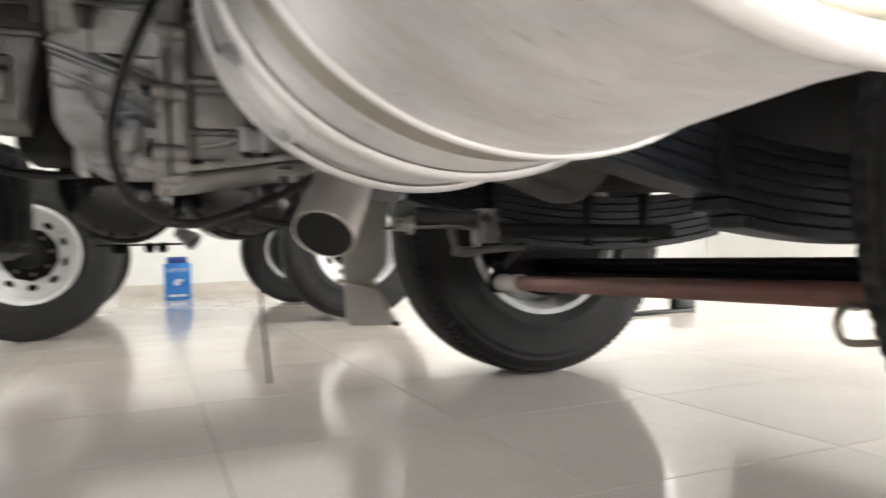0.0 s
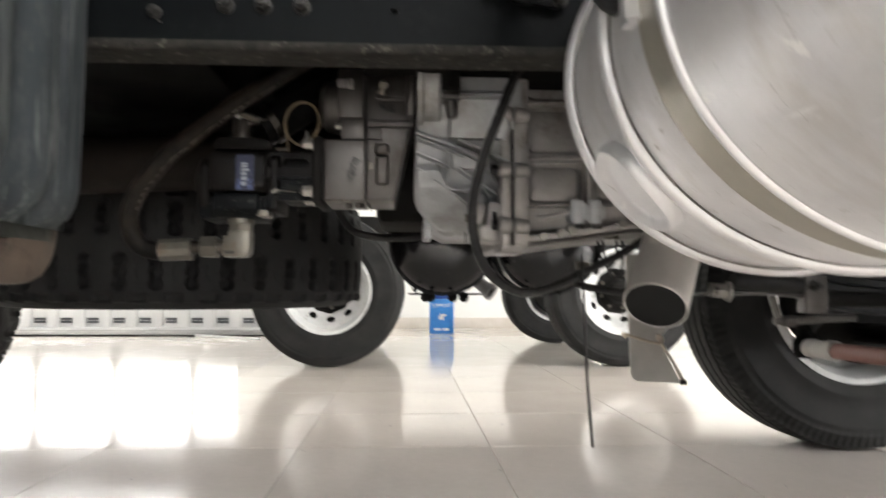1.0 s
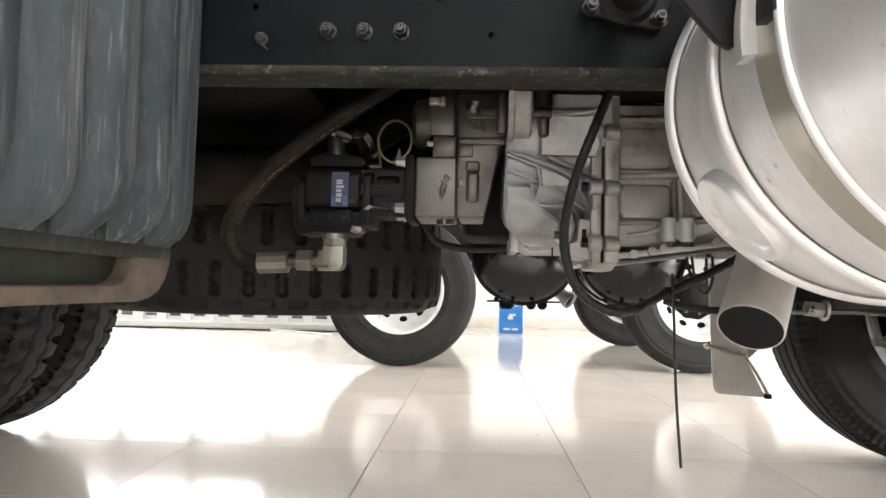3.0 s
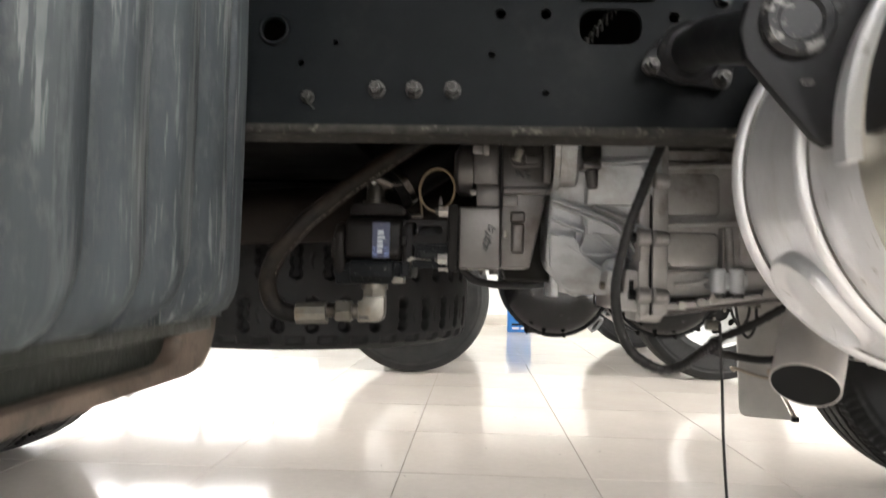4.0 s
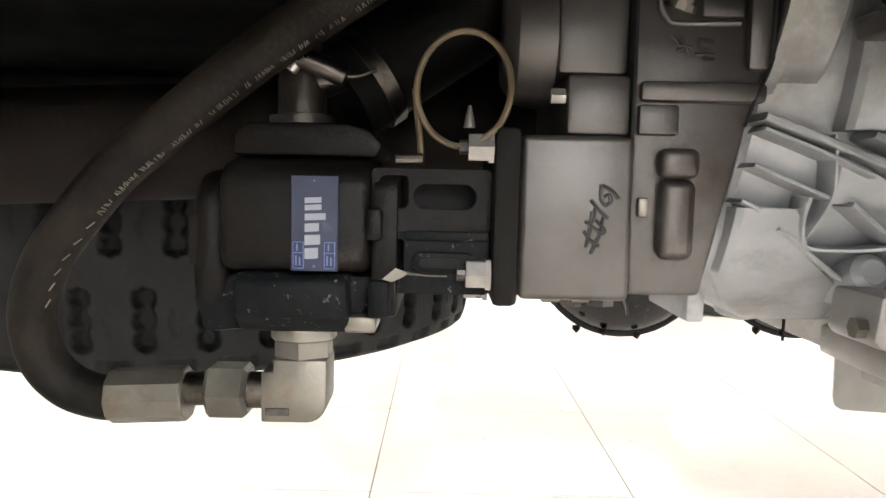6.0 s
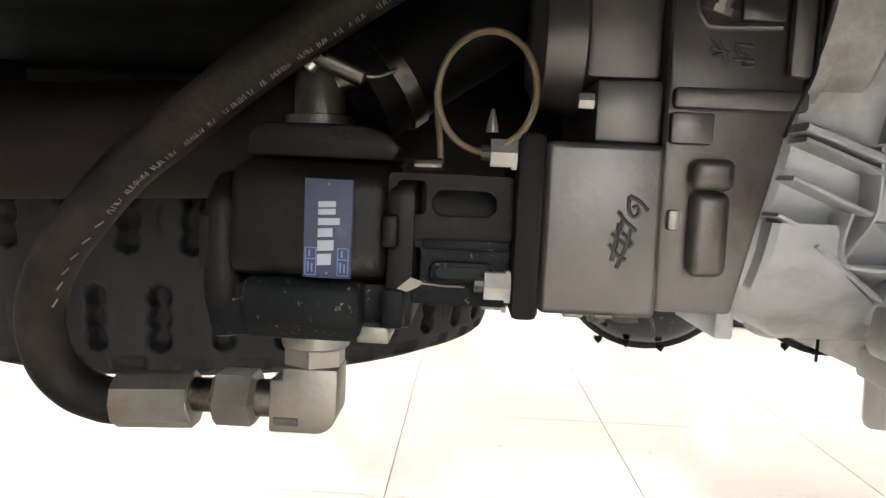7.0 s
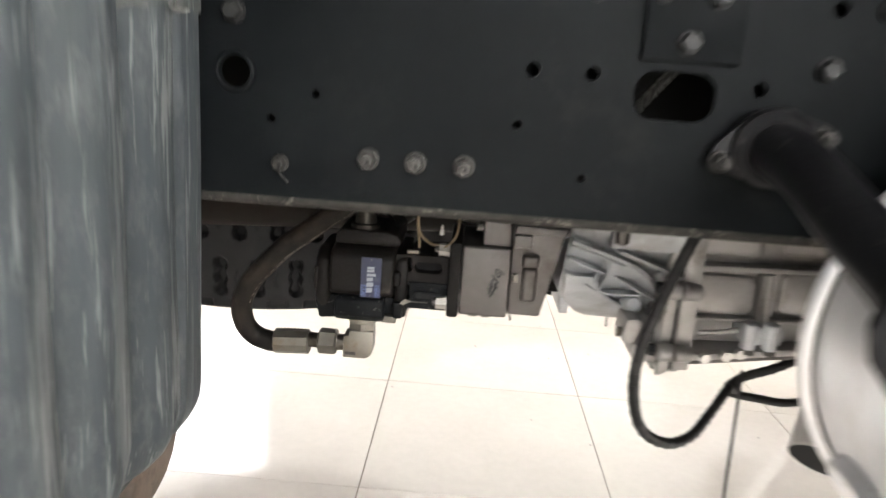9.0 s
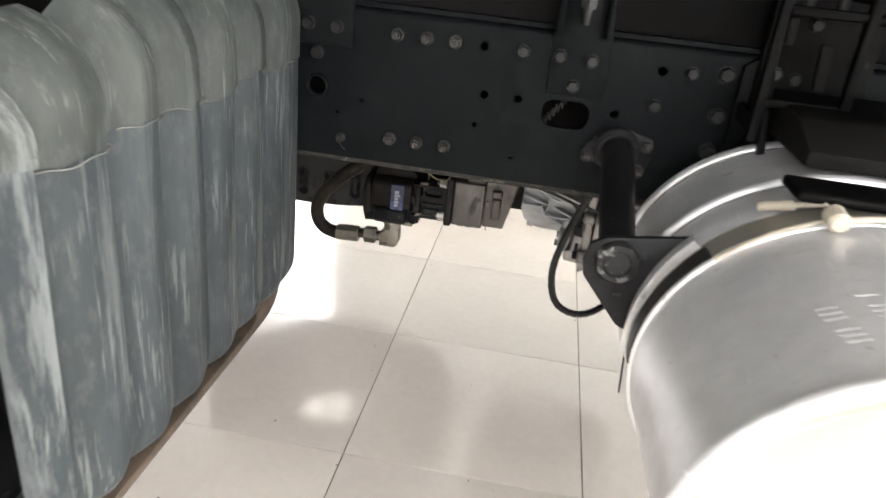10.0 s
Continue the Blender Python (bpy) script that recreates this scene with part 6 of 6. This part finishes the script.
loop = part("loop_cable", bm_tube(LOOP, 0.0071, 14, 6), M_CABLE, truck, "black cable in spiral wrap hanging in a loop")
wrap = spline(LOOP, 12)
gone = 0.0
for p, q in zip(wrap, wrap[1:]):
    gone += (q - p).length
    if gone > 0.0155:
        gone = 0.0
        part("wrap_turn", bm_lathe([(-0.0056, 0.0068), (-0.005, 0.0076), (0.005, 0.0076), (0.0056, 0.0068)], p, (q - p).normalized() + Vector((0, 0.12, 0.1)), 14), M_CABLE, loop)
sleeve = part("cable_sleeve", bm_tube([(0.495, 0.315, 0.512), (0.514, 0.32, 0.506), (0.55, 0.325, 0.5), (0.595, 0.325, 0.497), (0.66, 0.33, 0.51)], 0.0068, 12, 5), M_CABLE, truck, "black corrugated cable sleeve")
part("cable_clip", bm_lathe([(0, 0), (0, 0.012), (0.008, 0.012), (0.008, 0)], (0.494, 0.306, 0.522), (0.7, 0.4, 0.5), 12), M_CABLE, truck)
part("hanging_strap", bm_tube([(0.50, 0.29, 0.56), (0.504, 0.29, 0.47), (0.508, 0.291, 0.35), (0.517, 0.292, 0.228)], 0.0026, 8, 5), M_CABLE, truck, "thin black strap end hanging down")

part("air_hose", bm_tube([(0.03, 0.62, 0.70), (0.058, 0.62, 0.647), (0.088, 0.62, 0.622), (0.155, 0.62, 0.613), (0.248, 0.62, 0.62), (0.30, 0.62, 0.64)], 0.0085, 12, 6), M_CABLE, truck, "black air hose curving behind the power take-off")
part("coupling", bm_box(0.527, 0.553, 0.44, 0.46, 0.538, 0.556, 0.003), M_ZINC, truck, "small zinc coupling block")
bush = part("stabiliser_bush", bm_tube([(0.845, 0.45, 0.519), (0.92, 0.45, 0.513), (0.992, 0.45, 0.508)], 0.017, 18, 4), M_CABLE, truck, "black stabiliser bar with rubber bush")
part("bolt_lug", bm_box(0.985, 1.03, 0.43, 0.47, 0.455, 0.53, 0.004), M_CASTG, bush, "dusty grey lug")
put_at("bolt", bolt_m, pose(1.0, 0.4295, 0.51), bush)
part("shelf_iron", bm_poly([(0.782, 0.489), (0.93, 0.4915), (1.07, 0.478), (1.07, 0.484), (0.93, 0.4975), (0.782, 0.495)], 0.445, 0.50, 0.0015), M_CASTG, bush, "thin dusty angle iron")
part("hanger_post", bm_poly([(0.927, 0.4905), (0.941, 0.4895), (0.951, 0.447), (0.941, 0.444)], 0.462, 0.476, 0.002), M_CASTG, bush, "dusty grey hanger")
part("link_rod", bm_tube([(0.938, 0.47, 0.438), (0.975, 0.47, 0.4385), (1.02, 0.475, 0.442), (1.12, 0.49, 0.446)], 0.0085, 12, 4), M_CASTG, bush)
part("link_collar", bm_cyl((0.955, 0.47, 0.438), (0.983, 0.47, 0.439), 0.0115, seg=16, bev=0.002), M_CASTG, bush)
part("bar", bm_cyl((1.03, 0.45, 0.485), (1.5, 0.45, 0.47), 0.016, seg=16), M_DARK, bush)
part("link_nut", bm_lathe([(0, 0), (0, 0.016), (0.03, 0.016), (0.03, 0)], (0.80, 0.45, 0.501), (1, 0, -0.1), 6), M_NUT, bush)
part("link_nut", bm_lathe([(0, 0), (0, 0.02), (0.006, 0.02), (0.006, 0)], (0.832, 0.45, 0.498), (1, 0, -0.1), 16), M_NUT, bush)
for y, p in ((0.46, (0.592, 0.62)), (0.455, (0.603, 0.60))):
    part("wire_loop", bm_tube([(p[0] - 0.02, y, p[1]), (p[0] - 0.012, y, p[1] - 0.05), (p[0] + 0.005, y, p[1] - 0.075), (p[0] + 0.02, y, p[1] - 0.05), (p[0] + 0.02, y, p[1])], 0.0028, 8, 5), M_CABLE, truck)

part("spare_carrier", bm_box(-0.56, 0.1, 0.70, 0.745, 0.765, 0.84, 0.006), M_DARK, truck, "black spare wheel carrier beam")
# air tanks
for x, z in ((0.285, 0.622), (0.555, 0.625)):
    tank = part("air_tank", bm_lathe([(0, 0), (0.004, 0.04), (0.018, 0.08), (0.04, 0.112), (0.065, 0.13), (0.075, 0.132), (0.45, 0.132), (0.45, 0)], (x, 0.775, z), (0, 1, 0), 48), M_TANK, truck, "glossy black air tank with water stains")
    part("seam", bm_lathe([(0.07, 0.131), (0.07, 0.1375), (0.082, 0.1375), (0.082, 0.131)], (x, 0.775, z), (0, 1, 0), 48), M_BLACK, tank)
    part("tank_strap", bm_lathe([(0.2, 0.1325), (0.2, 0.137), (0.24, 0.137), (0.24, 0.1325)], (x, 0.775, z), (0, 1, 0), 48), M_BLACK, tank)
    for k, dx in enumerate((-0.07, -0.03, 0.02)):
        part("drain_fitting", bm_lathe([(0, 0), (0, 0.006), (0.006, 0.006), (0.009, 0.003), (0.012, 0)], (x + dx, 0.83, z - 0.118 - 0.004 * k), (0.1 * k, -0.2, -1), 8), M_DARK, tank)
drain = part("drain_rail", bm_box(0.20, 0.445, 1.25, 1.262, 0.484, 0.490, 0.001), M_DARK, truck, "thin dark rail with air drain knobs")
for x in (0.252, 0.268, 0.336, 0.37):
    part("drain_knob", bm_lathe([(0, 0), (0, 0.008), (0.005, 0.015), (0.02, 0.015), (0.028, 0.008), (0.03, 0)], (x, 1.25, 0.492), (0, -0.15, -1), 14), M_DARK, drain)
part("tank_bracket", bm_box(0.10, 0.72, 0.80, 0.845, 0.745, 0.815, 0.004), M_DARK, truck)
valve = part("valve", bm_lathe([(0, 0), (0, 0.02), (0.03, 0.02), (0.045, 0.026), (0.06, 0.028), (0.06, 0.024), (0.05, 0.02), (0.05, 0)], (0.415, 1.27, 0.525), (0.62, -0.4, -0.5), 20), M_CASTL, truck, "small pale air valve with a dark mouth")
# Black disc paints the dark inside of the valve mouth.
part("mouth", bm_lathe([(0.053, 0), (0.053, 0.0235)], (0.415, 1.27, 0.525), (0.62, -0.4, -0.5), 20), M_GAP, valve)

# far side mud flap tied with wire
flap = part("mud_flap", bm_poly([(0.965, 0.198), (1.115, 0.19), (1.06, 0.295), (1.042, 0.34), (1.09, 0.40), (1.10, 0.62), (0.93, 0.62), (0.944, 0.225), (0.951, 0.207)], 1.42, 1.428, 0.001), M_FLAP, truck, "grey mud flap tied with thin wire")
part("tie_wire", bm_tube([(0.925, 1.415, 0.345), (0.915, 1.405, 0.356), (0.95, 1.403, 0.345), (1.0, 1.403, 0.33), (1.04, 1.405, 0.325), (1.045, 1.41, 0.345), (1.03, 1.412, 0.35)], 0.0055, 8, 5), M_WIRE, flap, "pale cord tied round the flap")
part("tie_wire", bm_tube([(1.035, 1.412, 0.35), (1.05, 1.41, 0.315), (1.085, 1.41, 0.26), (1.112, 1.412, 0.205)], 0.005, 8, 5), M_WIRE, flap)
part("tie_wire", bm_tube([(1.03, 1.414, 0.345), (1.06, 1.412, 0.30), (1.095, 1.412, 0.245), (1.122, 1.412, 0.195)], 0.004, 8, 5), M_WIRE, flap)
part("frayed_corner", bm_box(1.108, 1.13, 1.408, 1.432, 0.186, 0.204, 0.004), M_RUBBER, flap)

# ---- neighbouring truck ----
other = holder("parked_truck", (0.6, 4.9, 0.0), "second truck parked beyond, white disc wheels showing", "truck")
part("chassis", bm_box(-3.5, 4.2, 4.4, 5.3, 0.75, 1.05, 0.01), M_DARK, other)
part("cab", bm_box(2.2, 4.2, 3.65, 6.05, 1.35, 2.9, 0.06), M_WHITE, other, "white cab")
wheel(other, (-0.32, 3.83, 0.498), far_tyre, -1, "wheel with white disc rim", 14)
wheel(other, (1.63, 3.83, 0.498), far_tyre, -1, "wheel with white disc rim", 6)
wheel(other, (-0.32, 5.95, 0.498), far_tyre, 1, "wheel with white disc rim", 6)
wheel(other, (1.62, 5.95, 0.498), far_tyre, 1, "wheel with white disc rim", 22)

# ---- low stand on the floor beyond ----
stand = tagged(part("floor_stand", bm_box(3.06, 3.54, 2.66, 2.75, 0.0, 0.022, 0.006), M_BLACK), "low black metal floor stand on the tiles", "stand")
part("post", bm_box(3.40, 3.55, 2.665, 2.745, 0.0225, 0.10, 0.01), M_BLACK, stand)

# ---- blue can by the far wall ----
can = tagged(part("paint_can", bm_box(0.47, 0.745, 7.35, 7.55, 0.0, 0.40, 0.012, 3), M_BIN), "blue lubricant can standing on the floor tiles", "can")
part("lid", bm_box(0.50, 0.71, 7.37, 7.53, 0.4005, 0.47, 0.01), M_BINTOP, can)
for z0, z1, x0, x1 in ((0.20, 0.225, 0.585, 0.66), (0.16, 0.2, 0.57, 0.63), (0.035, 0.06, 0.52, 0.6), (0.035, 0.06, 0.62, 0.69)):
    part("print_bar", bm_box(x0, x1, 7.347, 7.3495, z0, z1), M_WHITE, can)
word = bpy.data.curves.new("word", "FONT")
word.body, word.size, word.extrude, word.align_x = "SUPPORT", 0.056, 0.0008, "CENTER"
drawn = bpy.data.objects.new("word", word)
letters = new("lettering", bpy.data.meshes.new_from_object(drawn))
bpy.data.objects.remove(drawn)
letters.data.materials.append(M_WHITE)
letters.parent = can
letters.matrix_basis = pose(0.6075, 7.3485, 0.305, 90, 0, 0)
letters["label"] = "white lettering"

# ---- grit on the floor ----
rnd = random.Random(31)
grit = bmesh.new()
for k in range(46):
    gx, gy, w = rnd.uniform(-0.6, 1.6), rnd.uniform(-0.5, 2.6), rnd.uniform(0.0008, 0.0026)
    bmesh.ops.create_icosphere(grit, subdivisions=1, radius=w, matrix=Matrix.Translation((gx, gy, 0.0006 + 0.35 * w)) @ Matrix.Rotation(rnd.uniform(0, 3), 4, "Z") @ Matrix.Diagonal((rnd.uniform(1, 2.4), 1, 0.5, 1)))
tagged(part("floor_grit", grit, M_RUST), "small dark specks of grit on the tiles", "grit", kind="stuff")

# ---- floor tiles ----
TX, TY, TP, TG = -0.142, 0.146, 0.607, 0.0016
tile_me = mesh_of("tile", bm_box(TG, TP - TG, TG, TP - TG, -0.0029, 0.0), M_TILE)
far_tiles = bmesh.new()
for i in range(-11, 15):
    for j in range(-10, 14):
        x, y = TX + i * TP, TY + j * TP
        xa, xb, ya, yb = max(x + TG, X0), min(x + TP - TG, X1), max(y + TG, Y0), min(y + TP - TG, Y1)
        if xb - xa < 0.02 or yb - ya < 0.02:
            continue
        if -5 <= i <= 7 and -3 <= j <= 12:
            put_at("tile", tile_me, pose(x, y, 0), floor)
        else:
            bm_box(xa, xb, ya, yb, -0.0029, 0.0, bm=far_tiles)
rest = part("tiling", far_tiles, M_TILE, floor, "cream polished tiles")
rest["kind"] = "stuff"
